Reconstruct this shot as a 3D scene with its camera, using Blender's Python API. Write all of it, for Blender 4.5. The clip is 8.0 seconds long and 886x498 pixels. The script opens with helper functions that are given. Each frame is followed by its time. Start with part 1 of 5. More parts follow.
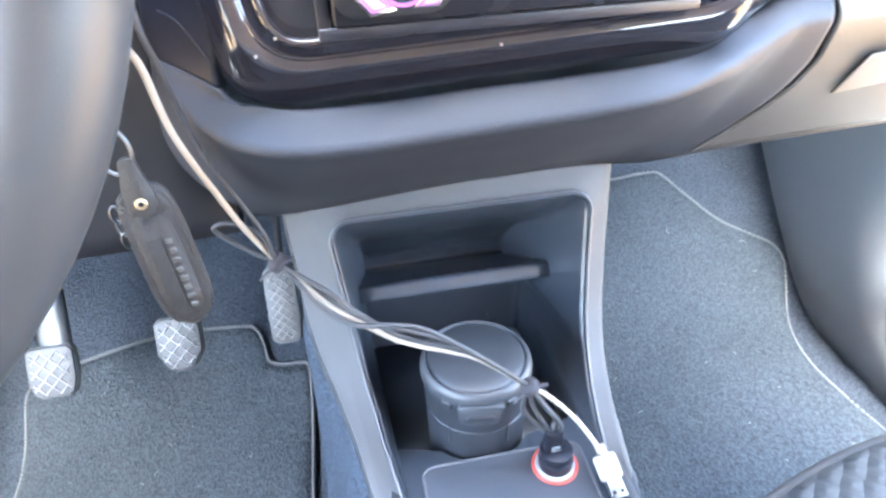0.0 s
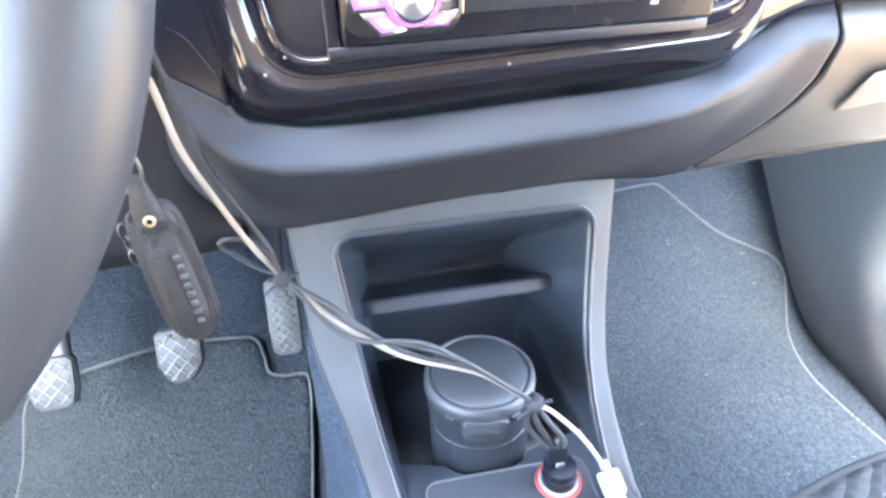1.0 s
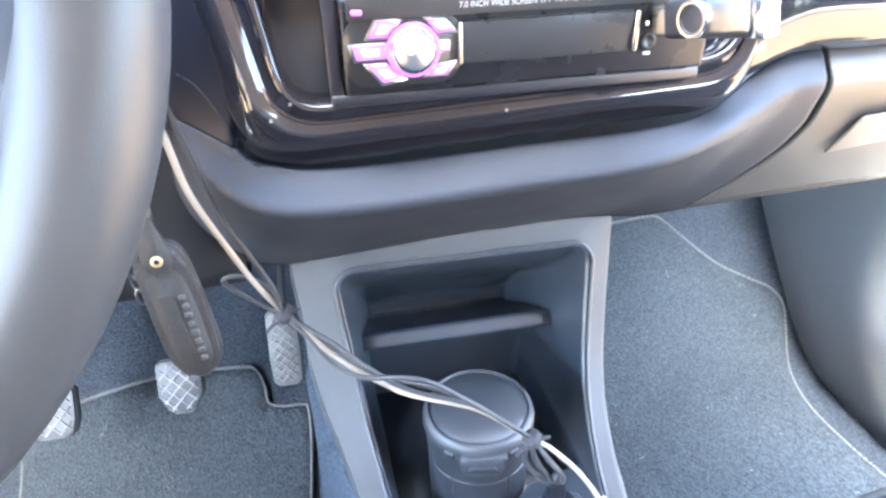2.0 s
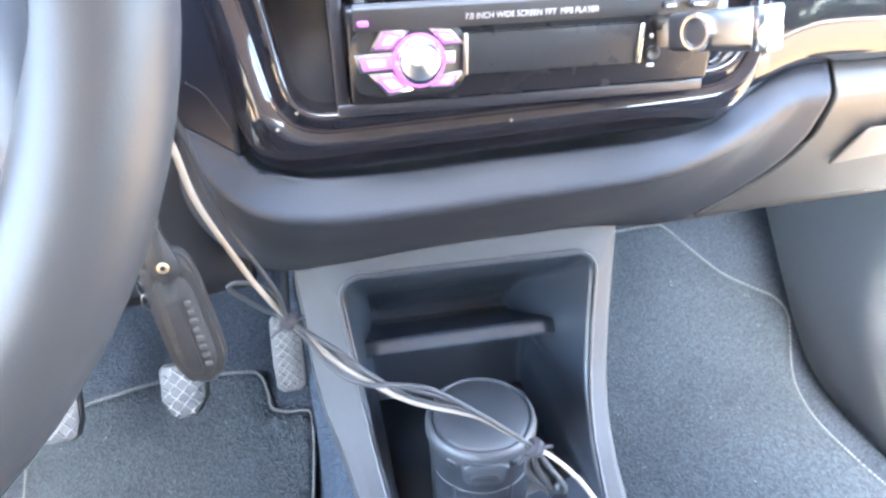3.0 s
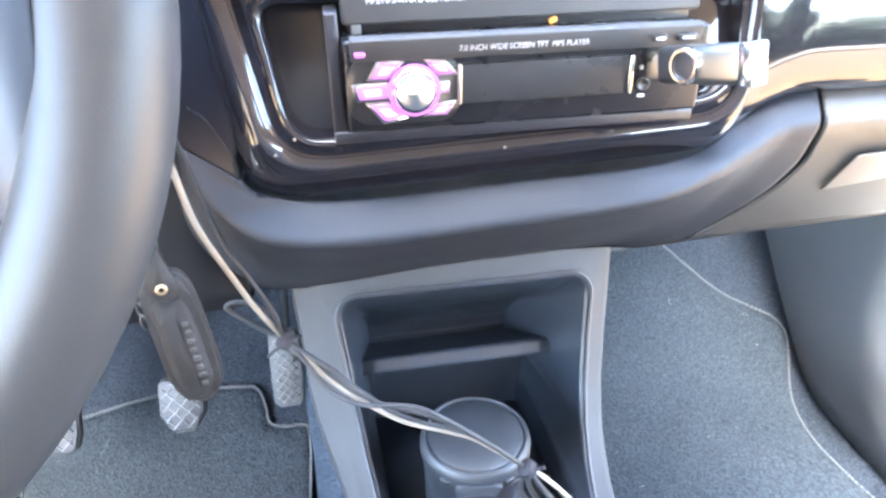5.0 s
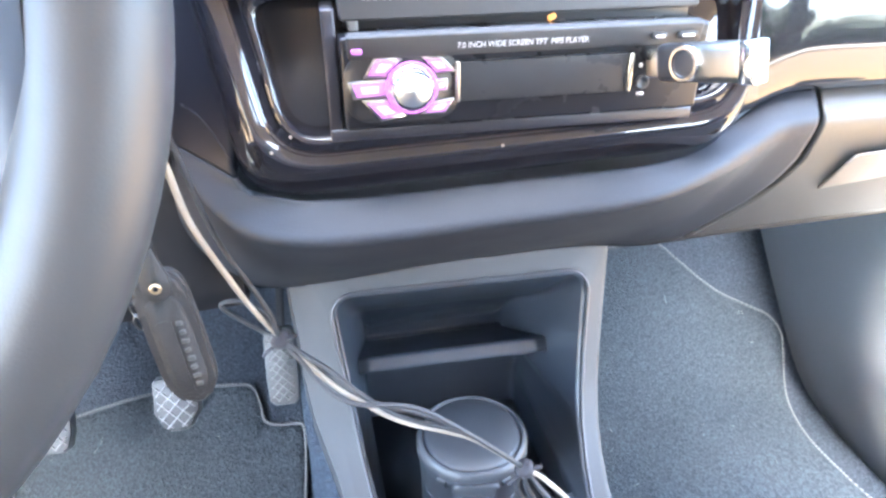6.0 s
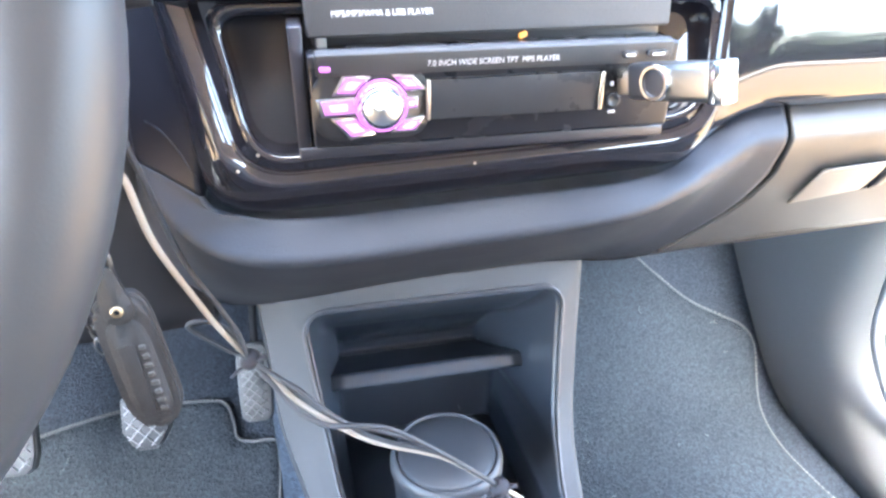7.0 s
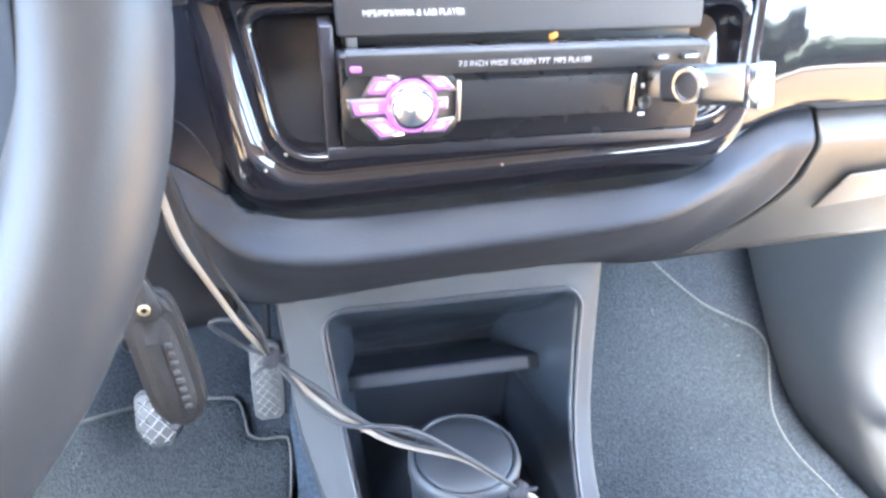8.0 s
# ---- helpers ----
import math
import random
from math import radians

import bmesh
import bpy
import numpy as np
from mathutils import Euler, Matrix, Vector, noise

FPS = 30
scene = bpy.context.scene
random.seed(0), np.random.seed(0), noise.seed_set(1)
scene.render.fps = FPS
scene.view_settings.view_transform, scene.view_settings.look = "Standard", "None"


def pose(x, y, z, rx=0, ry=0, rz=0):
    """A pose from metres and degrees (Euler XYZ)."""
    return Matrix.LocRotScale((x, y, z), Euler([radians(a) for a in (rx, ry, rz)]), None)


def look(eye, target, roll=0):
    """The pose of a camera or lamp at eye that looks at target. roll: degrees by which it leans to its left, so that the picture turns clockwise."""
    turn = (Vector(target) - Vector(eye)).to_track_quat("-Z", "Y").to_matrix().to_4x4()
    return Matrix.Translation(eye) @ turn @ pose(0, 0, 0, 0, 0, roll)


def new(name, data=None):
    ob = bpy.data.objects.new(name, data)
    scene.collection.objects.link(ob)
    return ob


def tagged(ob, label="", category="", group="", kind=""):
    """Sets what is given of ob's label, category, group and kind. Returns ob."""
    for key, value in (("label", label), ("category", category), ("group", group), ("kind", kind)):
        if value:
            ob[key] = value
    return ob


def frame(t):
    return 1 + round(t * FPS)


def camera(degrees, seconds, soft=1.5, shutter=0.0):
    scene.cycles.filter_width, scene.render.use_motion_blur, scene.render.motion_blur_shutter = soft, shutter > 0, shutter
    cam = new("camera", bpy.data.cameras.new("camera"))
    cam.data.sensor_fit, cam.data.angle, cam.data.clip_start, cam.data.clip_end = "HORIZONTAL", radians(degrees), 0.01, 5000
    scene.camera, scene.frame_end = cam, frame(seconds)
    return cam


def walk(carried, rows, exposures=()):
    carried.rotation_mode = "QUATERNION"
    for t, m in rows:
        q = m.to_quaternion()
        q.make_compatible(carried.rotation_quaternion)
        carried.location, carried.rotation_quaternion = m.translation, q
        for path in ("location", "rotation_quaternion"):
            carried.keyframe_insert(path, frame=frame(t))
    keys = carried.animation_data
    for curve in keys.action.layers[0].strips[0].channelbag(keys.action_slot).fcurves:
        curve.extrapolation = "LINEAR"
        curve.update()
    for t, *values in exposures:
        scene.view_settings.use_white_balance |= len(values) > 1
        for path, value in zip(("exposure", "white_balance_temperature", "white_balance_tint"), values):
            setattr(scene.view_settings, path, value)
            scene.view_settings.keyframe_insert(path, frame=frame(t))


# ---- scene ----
cam = camera(68.7, 8.0, soft=2.7, shutter=0.5)
PATH = [
    (0, (0.001, -0.021, 0.776), (0.288, 1.583, -0.385), -2.0),
    (0.5, (-0.003, -0.02, 0.777), (0.295, 1.59, -0.372), -1.4),
    (1, (-0.003, -0.018, 0.78), (0.294, 1.599, -0.359), -1.6),
    (1.5, (-0.002, -0.02, 0.788), (0.302, 1.632, -0.297), -1.4),
    (3, (-0.002, -0.022, 0.792), (0.29, 1.653, -0.262), -1.1),
    (3.5, (0.003, -0.029, 0.805), (0.281, 1.699, -0.163), -0.9),
    (4, (0.001, -0.027, 0.803), (0.276, 1.688, -0.188), -0.9),
    (4.5, (0.002, -0.026, 0.801), (0.286, 1.677, -0.208), -0.7),
    (6, (0.001, -0.022, 0.799), (0.306, 1.668, -0.227), -0.3),
    (6.5, (0.002, -0.02, 0.801), (0.341, 1.676, -0.203), 0.3),
    (7, (0.005, -0.016, 0.801), (0.381, 1.673, -0.201), 0.6),
    (7.5, (0.002, -0.012, 0.794), (0.378, 1.656, -0.244), 1.2),
    (8, (-0.004, -0.012, 0.801), (0.351, 1.681, -0.204), 0.9),
]
walk(cam, [(t, look(eye, target, roll)) for t, eye, target, roll in PATH], [(0.0, 6.27, 5600, 3), (1.5, 6.23, 5600, 3), (4.5, 6.07, 5600, 3), (6.0, 6.05, 5650, 3), (7.0, 5.97, 5680, 3), (8.0, 6.01, 5600, 3)])

# ---- light: open sky round the parked car, sun from behind it ----
world = bpy.data.worlds.new("sky")
scene.world = world
world.use_nodes = True
wn = world.node_tree.nodes
sky = wn.new("ShaderNodeTexSky")
sky.sky_type = "NISHITA"
sky.sun_disc = False
sky.sun_elevation = radians(54)
sky.sun_rotation = radians(180)
sky.air_density, sky.dust_density = 1.0, 5.0
wn["Background"].inputs["Strength"].default_value = 0.12
world.node_tree.links.new(sky.outputs[0], wn["Background"].inputs["Color"])

sun = new("sun", bpy.data.lights.new("sun", "SUN"))
sun.data.energy, sun.data.angle, sun.data.color = 4.4, radians(0.6), (1.0, 0.95, 0.86)
sun.matrix_world = look((0.0, -3.0, 4.2), (0, 0, 0))


# ---- materials ----
def material(name, color, rough=0.5, metal=0.0, grain=0.0, grain_size=0.001, stain=0.15, stain_size=0.08,
             spec=0.5, coat=0.0, second=None, emit=None, power=0.0, rough_var=0.1):
    """Two scales of variation: fine grain as relief, broad stains in colour and gloss."""
    m = bpy.data.materials.new(name)
    m.use_nodes = True
    nt = m.node_tree
    n, l = nt.nodes, nt.links
    b = n["Principled BSDF"]
    co = n.new("ShaderNodeTexCoord")
    big = n.new("ShaderNodeTexNoise")
    big.inputs["Scale"].default_value = 1.0 / stain_size
    big.inputs["Detail"].default_value = 6
    l.new(co.outputs["Object"], big.inputs["Vector"])
    mix = n.new("ShaderNodeMix")
    mix.data_type = "RGBA"
    c2 = second or tuple(c * (1 - stain) for c in color)
    mix.inputs[6].default_value = (*[min(1, c * (1 + stain)) for c in color], 1)
    mix.inputs[7].default_value = (*c2, 1)
    l.new(big.outputs["Fac"], mix.inputs[0])
    l.new(mix.outputs[2], b.inputs["Base Color"])
    mr = n.new("ShaderNodeMapRange")
    mr.inputs[1].default_value, mr.inputs[2].default_value = 0.3, 0.7
    mr.inputs[3].default_value, mr.inputs[4].default_value = max(0, rough - rough_var / 2), min(1, rough + rough_var / 2)
    l.new(big.outputs["Fac"], mr.inputs[0])
    l.new(mr.outputs[0], b.inputs["Roughness"])
    b.inputs["Metallic"].default_value = metal
    b.inputs["Specular IOR Level"].default_value = spec
    b.inputs["Coat Weight"].default_value = coat
    b.inputs["Coat Roughness"].default_value = 0.03
    if grain:
        fine = n.new("ShaderNodeTexNoise")
        fine.inputs["Scale"].default_value = 1.0 / grain_size
        fine.inputs["Detail"].default_value = 3
        l.new(co.outputs["Object"], fine.inputs["Vector"])
        bump = n.new("ShaderNodeBump")
        bump.inputs["Strength"].default_value = min(1, grain)
        bump.inputs["Distance"].default_value = grain_size * max(1, grain)
        l.new(fine.outputs["Fac"], bump.inputs["Height"])
        l.new(bump.outputs["Normal"], b.inputs["Normal"])
    if emit:
        b.inputs["Emission Color"].default_value = (*emit, 1)
        b.inputs["Emission Strength"].default_value = power
    return m


def carpet_material(name, color, dark, pile, turn=0.0, stretch=1.0):
    """Needled pile: cells of fibre with relief, and lint-grey wear in broad patches."""
    m = material(name, color, 0.95, 0, 0, stain=0.2, stain_size=0.12, spec=0.15, second=dark)
    n, l = m.node_tree.nodes, m.node_tree.links
    b = n["Principled BSDF"]
    co = n["Texture Coordinate"]
    fine = n.new("ShaderNodeTexNoise")
    fine.inputs["Scale"].default_value = 1.0 / pile
    fine.inputs["Detail"].default_value = 2
    fine.inputs["Roughness"].default_value = 0.45
    fine.inputs["Distortion"].default_value = 0.6
    comb = n.new("ShaderNodeMapping")
    comb.inputs["Rotation"].default_value = (0, 0, radians(turn))
    comb.inputs["Scale"].default_value = (1.0, stretch, 1.0)
    l.new(co.outputs["Object"], comb.inputs["Vector"])
    l.new(comb.outputs[0], fine.inputs["Vector"])
    ramp = n.new("ShaderNodeMapRange")
    ramp.inputs[1].default_value, ramp.inputs[2].default_value = 0.38, 0.62
    ramp.inputs[3].default_value, ramp.inputs[4].default_value = 0.66, 1.34
    l.new(fine.outputs["Fac"], ramp.inputs[0])
    fleck = n.new("ShaderNodeTexNoise")
    fleck.inputs["Scale"].default_value = 0.45 / pile
    fleck.inputs["Detail"].default_value = 2
    l.new(co.outputs["Object"], fleck.inputs["Vector"])
    wide = n.new("ShaderNodeMapRange")
    wide.inputs[1].default_value, wide.inputs[2].default_value = 0.35, 0.65
    wide.inputs[3].default_value, wide.inputs[4].default_value = 0.92, 1.08
    l.new(fleck.outputs["Fac"], wide.inputs[0])
    both = n.new("ShaderNodeMath")
    both.operation = "MULTIPLY"
    l.new(ramp.outputs[0], both.inputs[0])
    l.new(wide.outputs[0], both.inputs[1])
    mul = n.new("ShaderNodeMix")
    mul.data_type, mul.blend_type = "RGBA", "MULTIPLY"
    mul.inputs[0].default_value = 1.0
    l.new(n["Mix"].outputs[2], mul.inputs[6])
    l.new(both.outputs[0], mul.inputs[7])
    l.new(mul.outputs[2], b.inputs["Base Color"])
    bump = n.new("ShaderNodeBump")
    bump.inputs["Strength"].default_value = 1.0
    bump.inputs["Distance"].default_value = pile * 2.4
    l.new(fine.outputs["Fac"], bump.inputs["Height"])
    l.new(bump.outputs["Normal"], b.inputs["Normal"])
    return m


PLASTIC = material("grained_dark_plastic", (0.0225, 0.0245, 0.0310), 0.52, grain=0.25, grain_size=0.0009, stain=0.08, spec=0.22)
PLASTIC_GREY = material("grey_trim_plastic", (0.045, 0.045, 0.047), 0.58, spec=0.32, grain=0.2, grain_size=0.0008, stain=0.08)
PLATE = material("socket_plate_plastic", (0.036, 0.039, 0.046), 0.5, spec=0.4, grain=0.2, grain_size=0.0008, stain=0.1)
ASHLID = material("paler_ashtray_lid", (0.027, 0.029, 0.034), 0.46, grain=0.15, grain_size=0.0007, stain=0.12, stain_size=0.02)
# glove lid: warm bounce from the doorway is put into its lighter colour
LIDP = material("warm_lit_lid_plastic", (0.038, 0.0362, 0.0345), 0.44, grain=0.25, grain_size=0.0009, stain=0.08)
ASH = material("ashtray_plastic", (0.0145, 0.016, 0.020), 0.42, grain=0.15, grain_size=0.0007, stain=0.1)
BEAD = material("smooth_edge_plastic", (0.055, 0.055, 0.060), 0.34)
KICK = material("kick_panel_plastic", (0.195, 0.195, 0.196), 0.44, grain=0.15, grain_size=0.0008, stain=0.04, stain_size=0.3, rough_var=0.02)
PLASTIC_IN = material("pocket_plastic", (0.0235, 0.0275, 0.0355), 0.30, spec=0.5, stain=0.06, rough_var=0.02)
PIANO = material("piano_black", (0.0125, 0.0120, 0.0160), 0.05, spec=0.58, rough_var=0.03, stain_size=0.03)
PANEL = material("well_panel_black", (0.026, 0.0245, 0.028), 0.26, spec=0.5, rough_var=0.02, stain=0.08)
FLANK = material("smooth_dark_side", (0.0085, 0.0088, 0.0125), 0.34, spec=0.13, stain=0.1)
SEAM = material("seam_shadow_gap", (0.012, 0.012, 0.014), 0.9, spec=0.1)
# near black: shade behind the wheel put into driver panel and thin pedal arms
KNEE = material("shade_dark_plastic", (0.009, 0.009, 0.0105), 0.55, spec=0.12, grain=0.2, grain_size=0.0009, stain=0.08)
SATIN = material("satin_black", (0.02, 0.02, 0.022), 0.35, grain=0.1, grain_size=0.0006)
RADIO = material("radio_satin_black", (0.0205, 0.0205, 0.0275), 0.38, grain=0.12, grain_size=0.0005)
FACE = material("radio_gloss_black", (0.012, 0.012, 0.015), 0.28, spec=0.35, stain_size=0.02)
METAL = material("brushed_steel", (0.58, 0.56, 0.52), 0.28, 1.0, grain=0.15, grain_size=0.0006)
SLEEVE = material("satin_sleeve_metal", (0.27, 0.265, 0.25), 0.32, 1.0, grain=0.15, grain_size=0.0006)
CHROME = material("chrome", (0.85, 0.85, 0.84), 0.09, 1.0)
STEEL = material("pedal_steel", (0.115, 0.120, 0.126), 0.36, 1.0, grain=0.2, grain_size=0.0008, stain=0.15, stain_size=0.02)
PADSTEEL = material("worn_pad_steel", (0.024, 0.0255, 0.028), 0.55, 0.0, grain=0.2, grain_size=0.0008, stain=0.2, stain_size=0.02)
RIB = material("pale_tread_rib", (0.27, 0.274, 0.28), 0.42, 0.1, grain=0.2, grain_size=0.0008)
RIBGREY = material("worn_grey_rib", (0.155, 0.152, 0.146), 0.5, grain=0.3, grain_size=0.0008)
CLUTCH = material("worn_clutch_steel", (0.042, 0.0445, 0.049), 0.55, 0.0, grain=0.2, grain_size=0.0008, stain=0.2, stain_size=0.02)
PADGREY = material("worn_grey_rubber", (0.062, 0.061, 0.060), 0.55, grain=0.3, grain_size=0.0008)
RUBBER = material("pedal_rubber", (0.10, 0.105, 0.11), 0.6, grain=0.3, grain_size=0.0008)
SEAL = material("grey_door_seal", (0.30, 0.30, 0.31), 0.5, grain=0.2, grain_size=0.0008)
BRASS = material("brass_rivet", (0.62, 0.47, 0.29), 0.42, 1.0)
LEATHER = material("worn_leather", (0.023, 0.0208, 0.0200), 0.52, grain=0.6, grain_size=0.0011, stain=0.3, stain_size=0.012, spec=0.22)
EMBOSS = material("embossed_mark", (0.043, 0.040, 0.039), 0.5, grain=0.3, grain_size=0.001)
WHITE = material("white_cable", (0.27, 0.232, 0.19), 0.4, stain=0.06, stain_size=0.03)
BLACKC = material("black_cable", (0.034, 0.034, 0.037), 0.52, stain=0.1, spec=0.32)
TIE = material("velvet_tie", (0.020, 0.018, 0.023), 0.8, grain=0.4, grain_size=0.0008)
RED = material("red_ring", (0.32, 0.040, 0.026), 0.4)
PALE = material("pale_collar", (0.20, 0.205, 0.21), 0.4)
CARPET = carpet_material("footwell_carpet", (0.039, 0.0475, 0.062), (0.0295, 0.0365, 0.048), 0.0024, 12, 0.7)
MAT = carpet_material("velour_mat", (0.0415, 0.0495, 0.0585), (0.0315, 0.0385, 0.0465), 0.0023, 8, 0.5)
BIND = material("mat_binding", (0.066, 0.069, 0.073), 0.8, grain=0.4, grain_size=0.0012)
THREAD = material("pale_thread", (0.165, 0.168, 0.168), 0.8)
LINT = material("pale_lint", (0.22, 0.22, 0.215), 0.9)
WHEEL = material("wheel_leather", (0.040, 0.0395, 0.0400), 0.42, grain=0.06, grain_size=0.0009, stain=0.1, spec=0.36)
SPOKE = material("grey_spoke", (0.050, 0.062, 0.082), 0.45, spec=0.3)
DARKC = material("dark_grey_cloth", (0.11, 0.11, 0.113), 0.9, grain=0.3, grain_size=0.002)
CLOTH = material("pale_bounce_cloth", (0.56, 0.575, 0.62), 0.9, grain=0.3, grain_size=0.002)
HEAD = material("headliner_cloth", (0.56, 0.57, 0.59), 0.9, grain=0.3, grain_size=0.002)
DOORP = material("door_card_plastic", (0.05, 0.05, 0.05), 0.5, grain=0.3, grain_size=0.001)
# handle flap: the golden reflection is painted as a pale warm base
WARMT = material("warm_sheen_handle", (0.185, 0.158, 0.131), 0.45, grain=0.2, grain_size=0.0008)
GLOW = material("lit_button", (0.27, 0.06, 0.30), 0.6, spec=0.2, emit=(0.92, 0.36, 0.95), power=0.015)
GLOW2 = material("lit_button_core", (0.45, 0.18, 0.45), 0.4, emit=(1.0, 0.62, 1.0), power=0.026)
LAMP = material("orange_lamp", (0.7, 0.3, 0.08), 0.3, emit=(1.0, 0.45, 0.1), power=0.02)
LCD = material("lcd_window", (0.030, 0.031, 0.035), 0.30, spec=0.25, stain=0.2, stain_size=0.01)
SCREEN = material("screen_glass", (0.05, 0.053, 0.06), 0.15, stain=0.05)
INK = material("white_print", (0.55, 0.55, 0.57), 0.5)
SEATC = material("seat_side_cloth", (0.043, 0.042, 0.041), 0.85, grain=0.5, grain_size=0.001)
EARTH = material("dry_ground", (0.150, 0.092, 0.043), 0.95, grain=0.8, grain_size=0.03, stain=0.45, stain_size=1.1, second=(0.076, 0.047, 0.023))
ROAD = material("pale_road", (0.36, 0.35, 0.33), 0.9, grain=0.5, grain_size=0.02, stain=0.15, stain_size=1.5)
BARK = material("bark", (0.10, 0.075, 0.05), 0.9, grain=0.8, grain_size=0.02)
LEAF = material("leaf", (0.050, 0.085, 0.030), 0.55, stain=0.4, stain_size=0.4)


def hex_cloth():
    """Quilted cloth of small cells, each cushion raised."""
    m = material("quilted_cloth", (0.030, 0.031, 0.032), 0.85, stain=0.12, stain_size=0.03)
    n, l = m.node_tree.nodes, m.node_tree.links
    turn = n.new("ShaderNodeMapping")
    turn.inputs["Rotation"].default_value = (0, 0, radians(45))
    l.new(n["Texture Coordinate"].outputs["Object"], turn.inputs["Vector"])
    v = n.new("ShaderNodeTexVoronoi")
    v.feature = "F1"
    v.inputs["Scale"].default_value = 62
    v.inputs["Randomness"].default_value = 0.12
    l.new(turn.outputs[0], v.inputs["Vector"])
    bump = n.new("ShaderNodeBump")
    bump.invert = True
    bump.inputs["Distance"].default_value = 0.008
    bump.inputs["Strength"].default_value = 1.0
    l.new(v.outputs["Distance"], bump.inputs["Height"])
    l.new(bump.outputs["Normal"], n["Principled BSDF"].inputs["Normal"])
    return m


def brushed():
    """Bright turned metal."""
    m = material("turned_metal", (0.88, 0.87, 0.85), 0.30, 1.0)
    n, l = m.node_tree.nodes, m.node_tree.links
    t = n.new("ShaderNodeTangent")
    t.direction_type, t.axis = "RADIAL", "Z"
    l.new(t.outputs[0], n["Principled BSDF"].inputs["Tangent"])
    n["Principled BSDF"].inputs["Anisotropic"].default_value = 0.9
    return m


QUILT = hex_cloth()
BRUSHED = brushed()


# ---- mesh helpers ----
def part(name, bm, mat, parent=None, label="", smooth=True, solid=0.0, auto=None):
    """Links a bmesh as one mesh object, under a thing or a part."""
    me = bpy.data.meshes.new(name)
    for f in bm.faces:
        f.smooth = smooth
    bm.to_mesh(me)
    bm.free()
    me.materials.append(mat)
    if smooth and auto:
        me.set_sharp_from_angle(angle=radians(auto))
    ob = new(name, me)
    if parent:
        ob.parent = parent
    if label:
        ob["label"] = label
    if solid:
        s = ob.modifiers.new("thickness", "SOLIDIFY")
        s.thickness, s.offset = abs(solid), (-1 if solid > 0 else 1)
    return ob


def thing(name, label, category, group="", at=(0, 0, 0), kind=""):
    e = new(name)
    e.location = at
    e.empty_display_size = 0.02
    return tagged(e, label, category, group, kind)


def grid(rows, closed=False):
    """A sheet of quads through rows of points."""
    bm = bmesh.new()
    vs = [[bm.verts.new(p) for p in r] for r in rows]
    for a, b in zip(vs, vs[1:]):
        n = len(a)
        for i in range(n if closed else n - 1):
            bm.faces.new((a[i], a[(i + 1) % n], b[(i + 1) % n], b[i]))
    return bm


def cap(bm, ring):
    bm.verts.ensure_lookup_table()
    bm.faces.new(ring)


def catmull(points, per=8):
    """A smooth line through points."""
    P = [Vector(p) for p in points]
    P = [2 * P[0] - P[1]] + P + [2 * P[-1] - P[-2]]
    out = []
    for i in range(1, len(P) - 2):
        a, b, c, d = P[i - 1:i + 3]
        for k in range(per):
            t = k / per
            out.append(0.5 * (2 * b + (c - a) * t + (2 * a - 5 * b + 4 * c - d) * t * t + (3 * b - a - 3 * c + d) * t ** 3))
    out.append(P[-2])
    return out


def tube(points, r, n=8, closed=False, flat=1.0):
    """A round bar along a line; r may be one radius or one for each point."""
    pts = [Vector(p) for p in points]
    m = len(pts)
    rr = r if isinstance(r, (list, tuple)) else [r] * m
    rows = []
    up = Vector((0, 0, 1))
    prev = None
    for i, p in enumerate(pts):
        d = (pts[(i + 1) % m] - pts[i - 1]) if closed else pts[min(i + 1, m - 1)] - pts[max(i - 1, 0)]
        d.normalize()
        a = prev - prev.dot(d) * d if prev else d.cross(up if abs(d.z) < 0.9 else Vector((1, 0, 0)))
        a.normalize()
        prev = a
        b = d.cross(a)
        rows.append([p + rr[i] * (math.cos(2 * math.pi * k / n) * a + flat * math.sin(2 * math.pi * k / n) * b) for k in range(n)])
    if closed:
        rows.append(rows[0])
    bm = grid(rows, True)
    bm.verts.ensure_lookup_table()
    if not closed:
        cap(bm, [bm.verts[k] for k in range(n)][::-1])
        cap(bm, [bm.verts[(m - 1) * n + k] for k in range(n)])
    else:
        bmesh.ops.remove_doubles(bm, verts=bm.verts, dist=1e-6)
    bmesh.ops.recalc_face_normals(bm, faces=bm.faces)
    return bm


def lathe(profile, n=48, m=Matrix()):
    """A turned body round z; profile of (radius, height)."""
    rows = [[m @ Vector((r * math.cos(2 * math.pi * k / n), r * math.sin(2 * math.pi * k / n), z)) for k in range(n)] for r, z in profile]
    bm = grid(rows, True)
    bm.verts.ensure_lookup_table()
    cap(bm, [bm.verts[k] for k in range(n)][::-1])
    cap(bm, [bm.verts[(len(profile) - 1) * n + k] for k in range(n)])
    bmesh.ops.recalc_face_normals(bm, faces=bm.faces)
    return bm


def rbox(size, m=Matrix(), bevel=0.001, seg=2):
    """A box with rounded edges, centred at m."""
    bm = bmesh.new()
    bmesh.ops.create_cube(bm, size=1.0, matrix=Matrix.Diagonal((*size, 1)))
    if bevel:
        bmesh.ops.bevel(bm, geom=bm.edges[:], offset=bevel, segments=seg, profile=0.5, affect="EDGES")
    bm.transform(m)
    return bm


